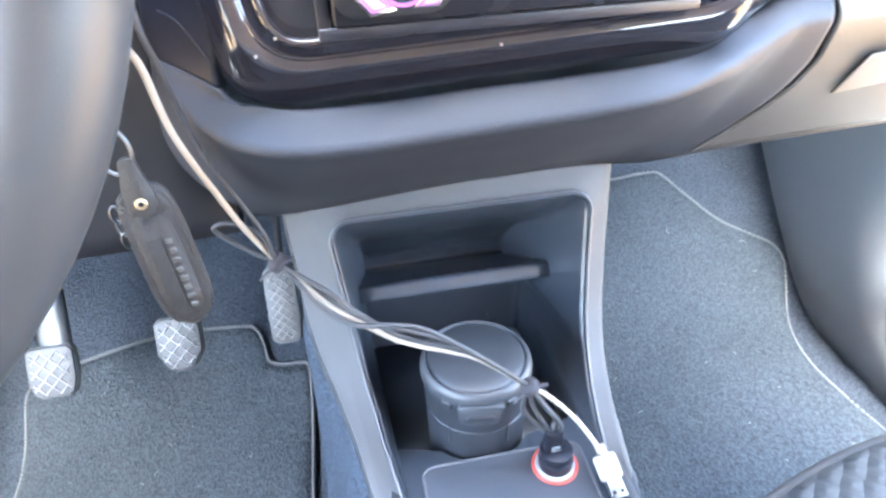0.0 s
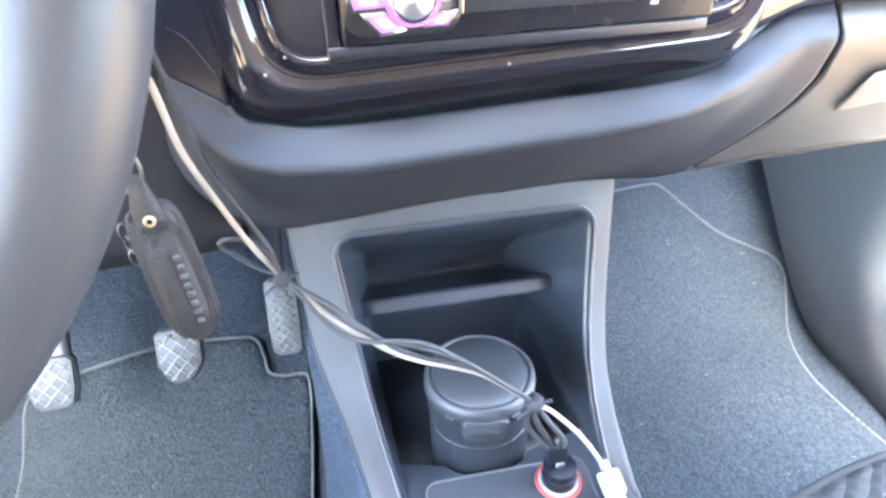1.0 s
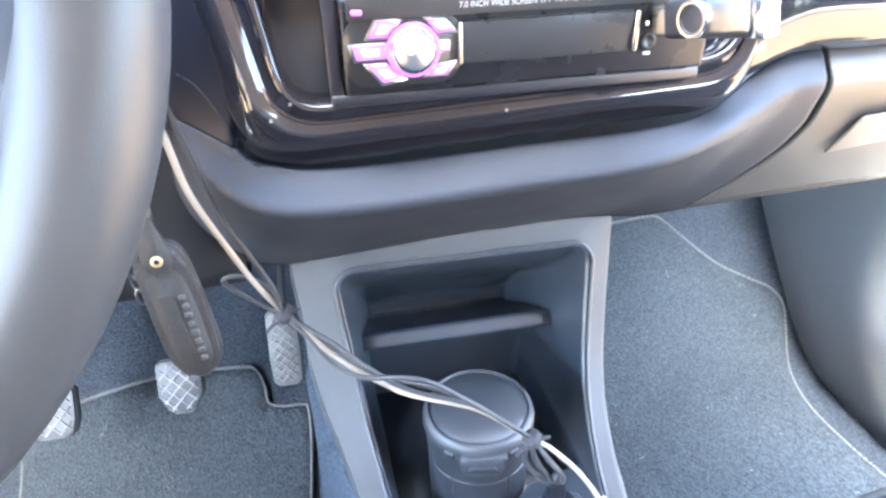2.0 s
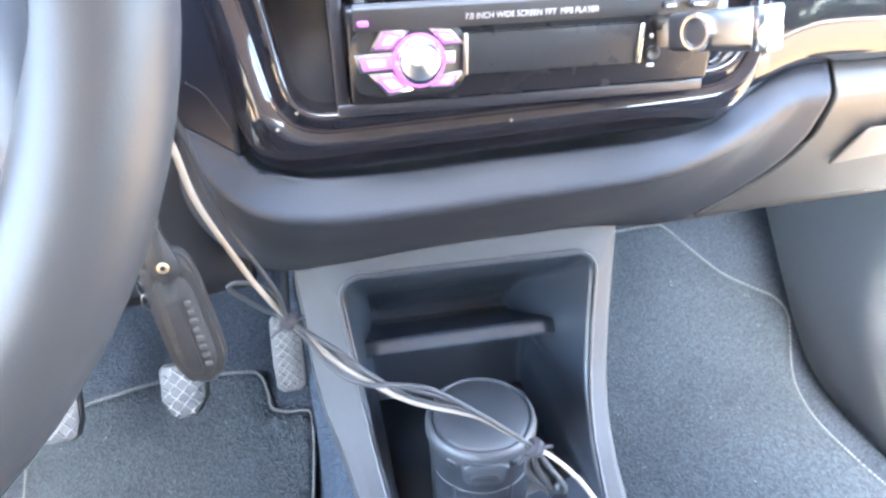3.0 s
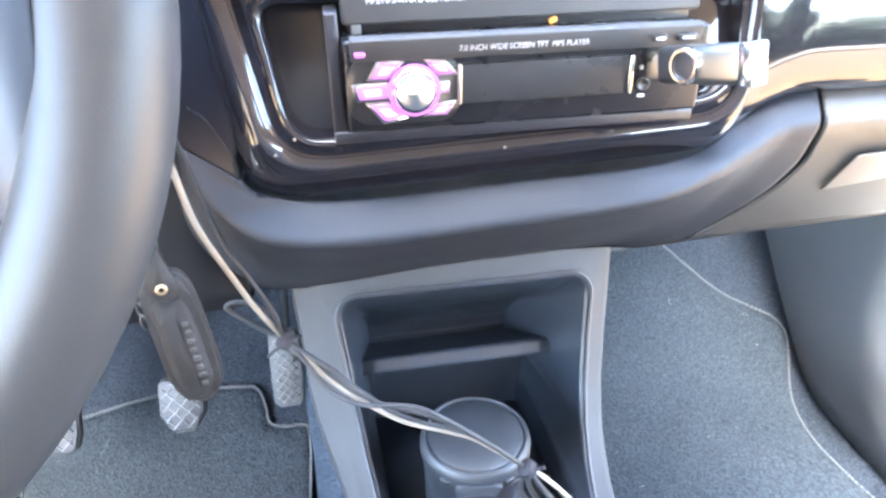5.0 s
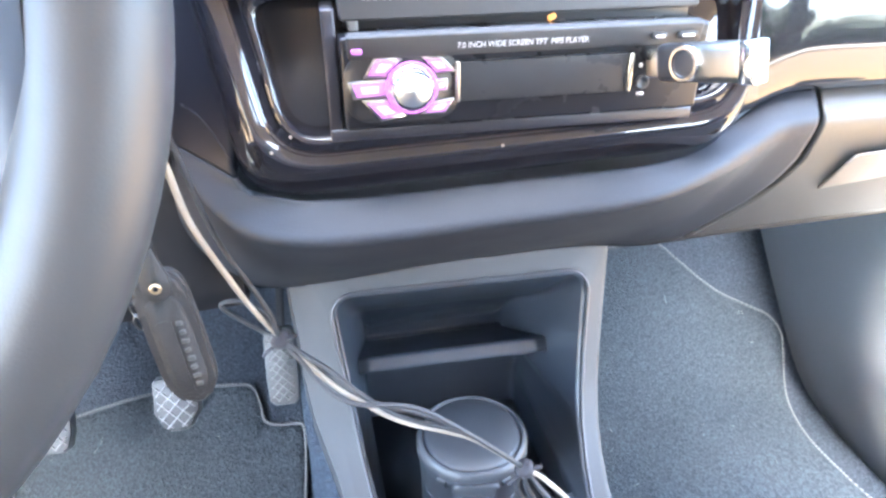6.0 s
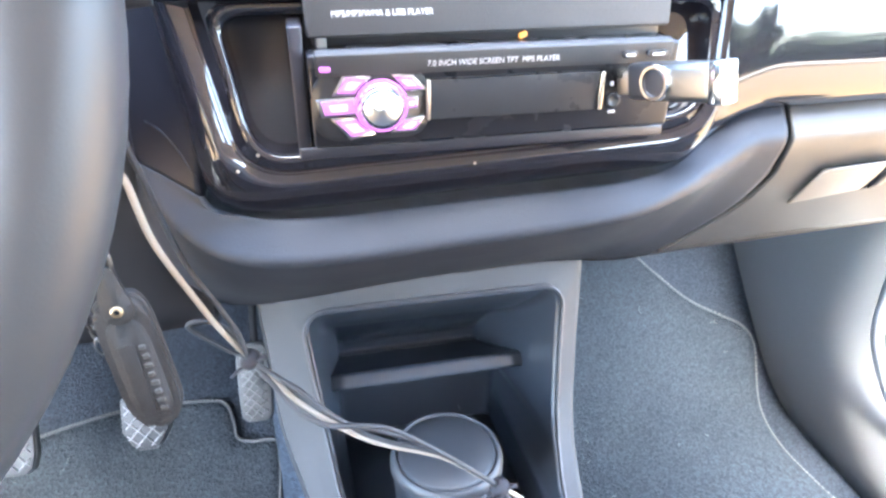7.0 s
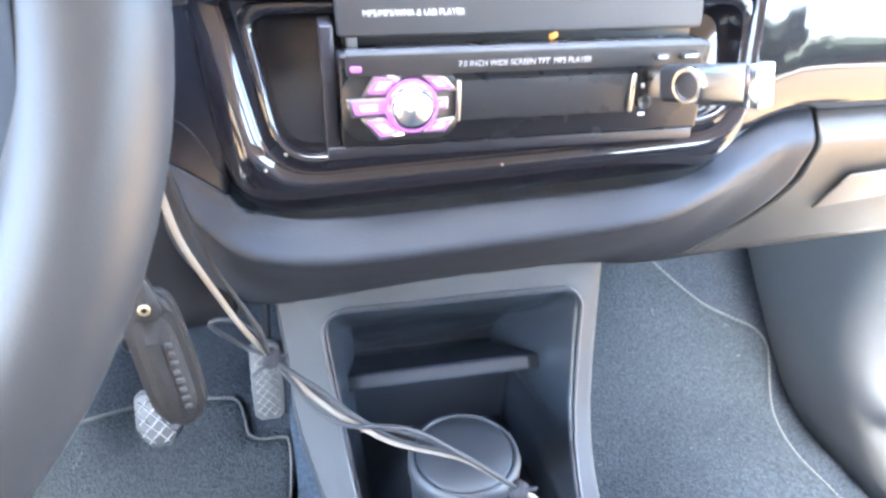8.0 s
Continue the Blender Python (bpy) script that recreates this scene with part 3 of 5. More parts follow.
def centre_stack(d):
    part("stack_frame", grid([[leaned(p) for p in u_ring(*r)] for r in RINGS]), PIANO, d, "gloss black stepped frame of the centre stack", auto=32)
    rows = []
    for y, left, foot_l, foot_r, right, round_l, round_r in WELL:
        lid = 0.7530 - 0.0072 * min(1.0, max(0.0, left + 0.0428) / 0.0078)

        def at(z):
            """The rim's two sides at that height."""
            f = (0.81 - z) / (0.81 - foot_l[1])
            return left + (foot_l[0] - left) * f, right + (foot_r[0] - right) * f

        ring = u_ring(y, at(lid - 0.010)[0], foot_l, foot_r, at(lid - 0.010)[1], round_l, round_r, lid - 0.010)
        a, b = Vector((at(lid)[0], y, lid)), Vector((at(lid)[1], y, lid))
        a2, b2 = a + Vector((0.012, 0, 0)), b - Vector((0.012, 0, 0))
        ring += [ring[-1].lerp(b, f).lerp(b.lerp(b2, f), f) for f in (0.25, 0.5, 0.75, 1.0)]
        ring += [b2.lerp(a2, k / 20) for k in range(1, 20)]
        ring += [a2.lerp(a, f).lerp(a.lerp(ring[0], f), f) for f in (0.0, 0.25, 0.5, 0.75)]
        rows.append([leaned(p) for p in ring])
    part("well_rim", grid(rows, True), PIANO, d, "raised gloss rim round the radio", auto=40)
    # the well's two side panels, left and right of the radio
    part("well_panel", rbox((0.060, 0.004, 0.085), pose(0.000, 0.3075, 0.7200, -14), 0.0005), PANEL, d)
    part("well_panel", rbox((0.060, 0.004, 0.075), pose(0.2030, 0.3020, 0.7215, -18, 0, 2), 0.0005), PIANO, d)
    part("well_back", rbox((0.190, 0.004, 0.085), pose(0.100, 0.3115, 0.7200, -14), 0.0005), PIANO, d)
    # bar above the radio's well with its two rounded switches
    part("stack_bar", rbox((0.275, 0.016, 0.060), pose(0.083, 0.3035, 0.7810, -12), 0.004, 3), PIANO, d)
    for x, w in ((-0.0150, 0.034), (0.207, 0.026)):
        part("switch_rim", prism(rounded(w + 0.005, 0.029, 0.006), 0.002, facing(x, 0.2930, 0.772, 12), 0.0008), PIANO, d)
        part("switch", prism(rounded(w, 0.024, 0.005), 0.004, facing(x, 0.2928, 0.772, 12), 0.001), PLASTIC_GREY, d)


def glove_handle(d):
    o = [(0, 0), (0.009, 0.036), (0.060, 0.0395), (0.074, 0.035), (0.079, 0.026), (0.071, 0.012), (0.058, 0.0075)]
    o = [(0.95 * x, 0.95 * y) for x, y in o]
    m = facing(0.3365, 0.3408, 0.5995, -24.5)
    cx, cy = 0.038, 0.020
    part("handle_recess", prism(o, 0.0009, m, 0.0003), SEAM, d)
    flap = [(cx + (x - cx) * 0.998, cy + (y - cy) * 0.990) for x, y in o[:3]] + [(0.058, 0.0295), (0.057, 0.021), (0.053, 0.009)]
    part("handle", prism(flap, 0.0022, m, 0.0010), WARMT, d, "glove box handle flap, golden reflection in its pale colour")
    part("handle_catch", prism([(0.0603, 0.0323), (0.0693, 0.0304), (0.0727, 0.0247), (0.0674, 0.0138), (0.0589, 0.0105), (0.0594, 0.0228)], 0.0030, m, 0.001), SATIN, d)


DASH = dashboard()
centre_stack(DASH)
glove_handle(DASH)


# ---- radio ----
def radio():
    r = thing("car_radio", "black car radio with lit magenta buttons and flip-out screen", "radio", at=(0, 0, 0))
    # sleeve frame round the slot
    for nm, w, h, x, z in (("sleeve_side", 0.006, 0.060, 0.0040, 0.7145), ("sleeve_side", 0.003, 0.034, 0.1842, 0.7015), ("sleeve_foot", 0.1845, 0.0060, 0.0933, 0.6870)):
        part(nm, rbox((w, 0.022, h), pose(x, 0.2865 - (0.0008 if nm == "sleeve_foot" else 0.0), z), 0.001), RADIO, r)
    part("faceplate", rbox((0.1746, 0.022, 0.0420), pose(0.0953, 0.2785, 0.7130), 0.0018, 3), FACE, r)
    part("upper_lip", rbox((0.1655, 0.006, 0.0105), pose(0.0938, 0.2665, 0.7305) @ pose(0, 0, 0, 12), 0.001), PLASTIC_GREY, r)
    # knob with a ring and an inlaid cap
    k = facing(0.0388, 0.2675, 0.7115)
    knob = part("knob", lathe([(0.0108, 0), (0.0108, 0.003), (0.0104, 0.0042), (0.0100, 0.0046), (0.0096, 0.0070), (0.0090, 0.0078), (0.0082, 0.0079)], 40, k), CHROME, r, "chrome volume knob", auto=30)
    knob_cap = part("knob_cap", lathe([(0.0086, 0.0072), (0.0083, 0.0080), (0.0081, 0.0082), (0.0006, 0.0116)], 48), BRUSHED, knob)
    knob_cap.matrix_basis = facing(0.0388, 0.2675, 0.7115, 7)
    part("knob_ring", tube([k @ Vector((0.0112 * math.cos(a), 0.0112 * math.sin(a), 0.0034)) for a in [2 * math.pi * i / 40 for i in range(40)]], 0.0009, 6, True), GLOW, knob, "magenta lit ring")
    # buttons fanned on both sides of the knob
    f = facing(0.0388, 0.2675, 0.7115)
    shapes = [
        [(-0.0195, 0.0060), (-0.0115, 0.0060), (-0.0088, 0.0098), (-0.0055, 0.0118), (-0.0150, 0.0132)],
        [(-0.0265, 0.0026), (-0.0120, 0.0030), (-0.0120, -0.0030), (-0.0250, -0.0034)],
        [(-0.0205, -0.0062), (-0.0115, -0.0060), (-0.0085, -0.0098), (-0.0045, -0.0124), (-0.0140, -0.0140)],
        [(0.0085, 0.0105), (0.0115, 0.0066), (0.0190, 0.0068), (0.0140, 0.0118), (0.0060, 0.0125)],
        [(0.0115, 0.0022), (0.0160, 0.0022), (0.0160, -0.0018), (0.0115, -0.0018)],
        [(0.0060, -0.0122), (0.0105, -0.0080), (0.0185, -0.0072), (0.0150, -0.0122)],
    ]
    for i, s in enumerate(shapes):
        cx, cy = sum(p[0] for p in s) / len(s), sum(p[1] for p in s) / len(s)
        part("button_edge", prism([(cx + 1.26 * (x - cx), cy + 1.34 * (y - cy)) for x, y in s], 0.0022, f, 0.0004), METAL, r)
        b = part("button", prism(s, 0.0030, f, 0.0006), GLOW, r, "magenta lit button")
        part("button_core", prism([(cx + 0.55 * (x - cx), cy + 0.5 * (y - cy)) for x, y in s], 0.0034, f, 0.0002), GLOW2, b)
    part("button_surround", prism(rounded(0.052, 0.031, 0.010, 5, -0.004, -0.0005), 0.0010, f, 0.0004), SATIN, r)
    part("mute_button", prism(rounded(0.0048, 0.0022, 0.0008), 0.0014, facing(0.0150, 0.2630, 0.7290), 0.0004), GLOW, r)
    part("display", rbox((0.0815, 0.002, 0.0185), pose(0.1015, 0.2668, 0.7125), 0.0004), LCD, r, "dark display window")
    part("display_end", rbox((0.0022, 0.004, 0.0185), pose(0.1435, 0.2658, 0.7125), 0.0006), METAL, r)
    part("display_side", rbox((0.0018, 0.003, 0.0185), pose(0.0602, 0.2662, 0.7125), 0.0005), METAL, r)
    for x, w in ((0.1545, 0.0072), (0.1685, 0.0100)):
        part("key", prism(rounded(w, 0.0032, 0.0012), 0.0016, facing(x, 0.2632, 0.7295), 0.0004), SATIN, r)
        part("key_mark", rbox((w * 0.6, 0.0003, 0.0012), pose(x, 0.2614, 0.7295), 0), INK, r)
    part("audio_jack", lathe([(0.0034, 0), (0.0034, 0.0014), (0.0026, 0.0016), (0.0020, 0.0004)], 20, facing(0.1515, 0.2675, 0.7070)), SATIN, r)
    part("jack_mark", rbox((0.0035, 0.0004, 0.0014), pose(0.1515, 0.2673, 0.7012), 0), INK, r)
    part("jack_mark", rbox((0.0016, 0.0004, 0.0020), pose(0.1500, 0.2673, 0.7150), 0), INK, r)
    # screen, swung up over the face
    sm = facing(0.0954, 0.2880, 0.7370, 9)
    scr = part("screen", prism(rounded(0.173, 0.100, 0.002, 3, 0, 0.050), 0.009, sm, 0.001), PLASTIC_GREY, r, "raised flip-out screen")
    part("screen_glass", prism(rounded(0.155, 0.075, 0.002, 3, 0, 0.0575), 0.0095, sm), SCREEN, scr)
    part("screen_mark", rbox((0.011, 0.0022, 0.0002), sm @ pose(-0.062, 0.0245, 0.0097), 0), INK, scr)
    part("hinge_slot", rbox((0.168, 0.012, 0.010), pose(0.0954, 0.2900, 0.7365), 0.001), SATIN, r)
    for x in (0.0150,):
        part("hinge", rbox((0.005, 0.010, 0.0065), pose(x, 0.2860, 0.7362), 0.001), PALE, r)
    part("orange_lamp", rbox((0.0042, 0.002, 0.0026), pose(0.1090, 0.2832, 0.7358) @ pose(0, 0, 0, 0, -25, 0), 0.0008), LAMP, r)
    lettering("lettering", "7.0 INCH WIDE SCREEN TFT  MP5 PLAYER", 0.0038, facing(0.0592, 0.2629, 0.7284, -12), INK, r, 0.0610)
    lettering("lettering", "MP5/MP3/WMA & USB PLAYER", 0.0038, sm @ pose(-0.0751, 0.0085, 0.0091), INK, scr, 0.0450)


radio()


def usb_stick():
    u = thing("usb_stick", "silver swivel memory stick plugged into the radio", "memory stick", at=(0.1545, 0.262, 0.7175))
    ax = Vector((0.34, -0.90, 0.22)).normalized()      # it sticks out towards the driver
    q = ax.to_track_quat("X", "Z").to_matrix().to_4x4()
    part("plug", rbox((0.012, 0.0048, 0.0125), q @ pose(0.002, 0, 0), 0.0004), METAL, u)
    part("stick_body", rbox((0.026, 0.0085, 0.0168), q @ pose(0.016, 0, 0), 0.003, 3), SATIN, u, "black body of the stick")
    part("swivel_sleeve", rbox((0.034, 0.0100, 0.0170), q @ pose(0.0325, 0, 0), 0.0035, 4), SLEEVE, u)
    ring = part("pivot_ring", lathe([(0.0080, -0.0066), (0.0080, 0.0066), (0.0074, 0.0072), (0.0062, 0.0072), (0.0060, 0.0060)], 32, q @ pose(0.0215, 0, 0, 90)), CHROME, u, auto=40)
    part("pivot", lathe([(0.0060, -0.0060), (0.0060, 0.0062), (0.0050, 0.0064)], 24, q @ pose(0.0215, 0, 0, 90)), SATIN, ring)
    part("sleeve_end", rbox((0.007, 0.0106, 0.0176), q @ pose(0.0510, 0, 0), 0.001), CHROME, u)


usb_stick()


# ---- centre console ----
RIM_Z = [0.3600, 0.3635, 0.368, 0.378, 0.395, 0.42, 0.46, 0.506, 0.540]
RIM_Y = [0.2000, 0.2500, 0.283, 0.315, 0.343, 0.362, 0.380, 0.396, 0.405]
RIM_W = [0.0830, 0.0900, 0.095, 0.100, 0.105, 0.109, 0.114, 0.119, 0.1215]


def rim_y(z):
    return interp(z, RIM_Z, RIM_Y)


def rim_w(z):
    return interp(z, RIM_Z, RIM_W)


def console_ring(inset, ztop, zbot, r, n=8, out=0.0):
    """An arch along the console's rim: up one flank, across the top and down the other."""
    side = []
    for k in range(25):
        z = zbot + (ztop - r - zbot) * (1 - (1 - k / 24) ** 1.6)
        side.append((rim_w(z) - inset, z))
    x1 = side[-1][0]
    arc = [(x1 - r + r * math.cos(radians(90 * k / n)), ztop - r + r * math.sin(radians(90 * k / n))) for k in range(1, n + 1)]
    half = side + arc
    top = [(arc[-1][0] * (1 - 2 * k / 16), ztop) for k in range(1, 16)]
    pts = half + top + [(-x, z) for x, z in half[::-1]]
    return [Vector((CX + x, rim_y(z) - out, z)) for x, z in pts]


def console():
    c = thing("centre_console", "dark grey plastic centre console with an open pocket", "console", at=(0, 0, 0))
    face = console_ring(0.0, 0.536, 0.361, 0.010)
    flank, edge, low, hem = [], [], [], []
    for p in face:
        s = -1 if p.x < CX else 1
        side = min(1.0, abs(p.x - CX) / 0.08)
        if s < 0:      # the driver's side: a broad face to a crease, a narrow side panel below it
            wide = side * interp(p.z, [0.361, 0.375, 0.385, 0.40, 0.42, 0.45, 0.48], [0.0052, 0.0070, 0.0095, 0.013, 0.0165, 0.0175, 0.0145])
            edge.append(Vector((p.x - wide, p.y + 0.003, p.z)))
            flank.append(Vector((p.x - wide - 0.0010 * side, p.y + 0.006, p.z - 0.004)))
        else:
            edge.append(Vector((p.x + 0.0027 * side, p.y + 0.002, p.z - 0.001)))
            flank.append(Vector((p.x + 0.006 * side, p.y + 0.012, p.z - 0.005)))
        if abs(p.x - CX) < 0.10 and p.z > 0.5:
            low.append(Vector((p.x, p.y + 0.09, p.z - 0.02)))
        elif s < 0:
            low.append(Vector((p.x - wide - 0.003, p.y + 0.020, p.z - 0.036)))
            if p.z < 0.462:
                hem.append(low[-1])
        else:
            low.append(Vector((p.x + 0.014, p.y + 0.03, -0.005)))
    lip = console_ring(0.0150, 0.5135, 0.3635, 0.018, out=0.0035)
    rows = [low, flank, edge, face, console_ring(0.002, 0.534, 0.3612, 0.011, out=0.0015), console_ring(0.0105, 0.5190, 0.3625, 0.018, out=0.0022), console_ring(0.0125, 0.5165, 0.363, 0.018, out=0.0042), lip]
    part("console_shell", grid(rows), PLASTIC_GREY, c, "grey outer frame of the console", solid=0.002, auto=42)
    rows = [[p + Vector((0.004, -0.002, 0.012)) for p in hem], hem]
    rows += [[Vector((p.x - 0.002 - 0.030 * f * f, p.y + 0.02 * f, p.z + (-0.005 - p.z) * f)) for p in hem] for f in (0.02, 0.2, 0.4, 0.6, 0.8, 1.0)]
    part("tunnel_carpet", grid(rows), CARPET, c, "carpet lapped up to the console's side panel", solid=0.002)
    part("pocket_bead", tube(console_ring(0.0138, 0.5148, 0.3634, 0.018, out=0.0048), 0.0011, 8), BEAD, c, "thin raised bead round the pocket")
    # pocket: smooth walls with rounded corners, filleted into floor and roof
    def wall_line(z):
        """The walls' outline at height z: one side, round the back, the other side. Under the shelf the back lies deeper."""
        w, y0 = rim_w(max(z, 0.3635)) - 0.0150, rim_y(max(z, 0.3635)) - 0.0035
        back = interp(z, [0.396, 0.399], [0.455, 0.487])
        a, b, c, e = Vector((CX - w, y0, 0)), Vector((CX - interp(back, [0.455, 0.487], [0.0838, 0.0795]), back, 0)), Vector((CX + interp(back, [0.455, 0.487], [0.0683, 0.0585]), back, 0)), Vector((CX + w, y0, 0))
        r = 0.010
        b0, b1 = b + (a - b).normalized() * r, b + (c - b).normalized() * r
        c0, c1 = c + (b - c).normalized() * r, c + (e - c).normalized() * r
        pts = [a.lerp(b0, k / 20) for k in range(20)]
        pts += [b0.lerp(b, t).lerp(b.lerp(b1, t), t) for t in [k / 6 for k in range(7)]]
        pts += [b1.lerp(c0, k / 6) for k in range(1, 6)]
        pts += [c0.lerp(c, t).lerp(c.lerp(c1, t), t) for t in [k / 6 for k in range(7)]]
        pts += [c1.lerp(e, k / 20) for k in range(1, 21)]
        return pts

    def depth(p, z):
        """0 at the pocket's mouth, 1 at its back."""
        y0 = rim_y(z) - 0.0035
        return max(0.0, min(1.0, (p.y - y0) / (0.487 - y0)))

    def roof(f):
        return 0.5135 - 0.078 * f - 0.020 * max(0.0, (f - 0.72) / 0.28) ** 2

    n = len(wall_line(0.4))
    rows = [[Vector((p.x, p.y, z)) for p in wall_line(z)] for z in [0.2990, 0.3100, 0.3250, 0.3400, 0.3550, 0.3635, 0.3645, 0.366, 0.368, 0.371, 0.3745, 0.379, 0.384, 0.390, 0.396, 0.399, 0.403]]
    base = wall_line(0.403)
    for k in range(1, 19):
        a = k / 10 if k <= 10 else 1.0
        turn = radians(90 * (k - 10) / 8) if k > 10 else 0.0
        row = []
        for i in range(n):
            f = depth(base[i], 0.403)
            r = 0.0175 - 0.0120 * f
            top = roof(f)
            z = 0.403 + (top - r - 0.403) * a
            q = wall_line(min(0.5135, z + r * math.sin(turn)))
            p = q[i]
            along = (q[min(i + 1, n - 1)] - q[max(i - 1, 0)]).normalized()
            inward = Vector((along.y, -along.x * min(1.0, 2 * f), 0))
            p = p + inward * r * (1 - math.cos(turn))
            row.append(Vector((p.x, p.y, z + r * math.sin(turn))))
        rows.append(row)
    bm = grid(rows)
    bm.verts.ensure_lookup_table()
    last = len(rows) - 1
    top = [bm.verts[last * n + i] for i in range(n)]
    for i in range(n // 2 - 1):
        bm.faces.new((top[i], top[i + 1], top[n - 2 - i], top[n - 1 - i]))
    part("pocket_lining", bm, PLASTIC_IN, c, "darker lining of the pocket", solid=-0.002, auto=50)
    # floor of the pocket, cut out in an arc round the deeper well in which the ashtray stands
    def well_front(x):
        d = abs(x - 0.083)
        return 0.3150 - math.sqrt(0.0415 ** 2 - min(d, 0.0330) ** 2) + 0.25 * max(0.0, d - 0.0330)

    xs = [CX - 0.092 + 0.184 * k / 70 for k in range(71)]
    rows = [[(min(max(x, CX - w), CX + w), y, 0.3638) for x in xs] for y, w in ((-0.30, 0.085), (0.0, 0.084), (0.20, 0.083))]
    rows += [[(x, 0.20 + (well_front(x) - 0.0016 - 0.20) * t, 0.3638) for x in xs] for t in (0.35, 0.7, 1.0)]
    rows += [[(x, well_front(x) - dy, z) for x in xs] for dy, z in ((0.0006, 0.3632), (0.0, 0.3618), (-0.0005, 0.335), (-0.001, 0.2995))]
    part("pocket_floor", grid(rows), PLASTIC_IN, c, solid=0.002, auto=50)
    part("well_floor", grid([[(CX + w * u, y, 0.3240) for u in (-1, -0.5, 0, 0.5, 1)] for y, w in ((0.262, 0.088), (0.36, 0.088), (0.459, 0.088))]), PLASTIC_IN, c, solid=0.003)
    # low rear part of the console towards the seats
    for s in (-1, 1):
        rows = [[(CX + s * w, y, z) for y in (-0.40, -0.1, 0.1, 0.2, 0.26)] for w, z in ((0.074, 0.362), (0.083, 0.364), (0.087, 0.358), (0.089, 0.30), (0.092, 0.05), (0.093, -0.005))]
        part("console_flank", grid(rows), PLASTIC_GREY, c, solid=0.003 * s)
        rows = [[(CX + s * w, y, z) for y in (0.02, 0.20, 0.35, 0.50, 0.70, 1.05)] for w, z in ((0.090, 0.354), (0.112, 0.30), (0.140, 0.10), (0.156, 0.02), (0.176, -0.005))]
        part("tunnel_side", grid(rows), CARPET, c, "carpeted side of the centre tunnel", solid=0.003 * s)
    # shelf across the pocket
    rows = []
    for y, z, xl, xr in ((0.4873, 0.4030, 0.008, 0.1540), (0.4866, 0.4006, 0.008, 0.1540), (0.4852, 0.3986, 0.008, 0.1540), (0.4828, 0.3983, 0.008, 0.1545), (0.480, 0.3990, 0.008, 0.1550), (0.4170, 0.4318, 0.005, 0.1700), (0.4135, 0.4334, 0.005, 0.1710), (0.4115, 0.4332, 0.005, 0.1715), (0.4098, 0.4320, 0.005, 0.1720),
                         (0.4055, 0.4262, 0.005, 0.1730), (0.4046, 0.4245, 0.005, 0.1730), (0.4048, 0.4230, 0.005, 0.1730), (0.4065, 0.4222, 0.005, 0.1725), (0.4885, 0.3880, 0.008, 0.1540)):
        rows.append([(xl + (xr - xl) * i / 12, y, z) for i in range(13)])
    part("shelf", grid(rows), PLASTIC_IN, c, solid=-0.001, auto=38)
    # added pale bar that draws the highlight along the shelf's back joint
    part("shelf_highlight", tube([(0.011 + 0.0143 * i, 0.4842 if 0 < i < 10 else 0.4836, 0.4006) for i in range(11)], 0.0007, 6), BEAD, c, "thin pale line for the highlight behind the shelf")
    # raised plate that holds the power socket
    part("socket_plate", prism(rounded(0.122, 0.19, 0.010, 5, 0.092, 0.180), 0.0032, pose(0, 0, 0.3634), 0.0014), PLATE, c)
    part("plate_bead", tube([(x, y, 0.3664) for x, y in rounded(0.120, 0.188, 0.009, 5, 0.092, 0.180)], 0.0011, 8, True), BEAD, c, "thin raised edge round the socket plate")
    sx, sy, sz = 0.1285, 0.256, 0.3664
    ring = part("socket_ring", lathe([(0.0170, 0), (0.0170, 0.0016), (0.0162, 0.0024), (0.0150, 0.0024), (0.0146, 0.0010)], 48, pose(sx, sy, sz)), RED, c, "translucent red socket ring")
    part("socket_collar", lathe([(0.0146, 0.0005), (0.0146, 0.0026), (0.0138, 0.0034), (0.0118, 0.0030)], 48, pose(sx, sy, sz)), PALE, ring)
    return c


console()


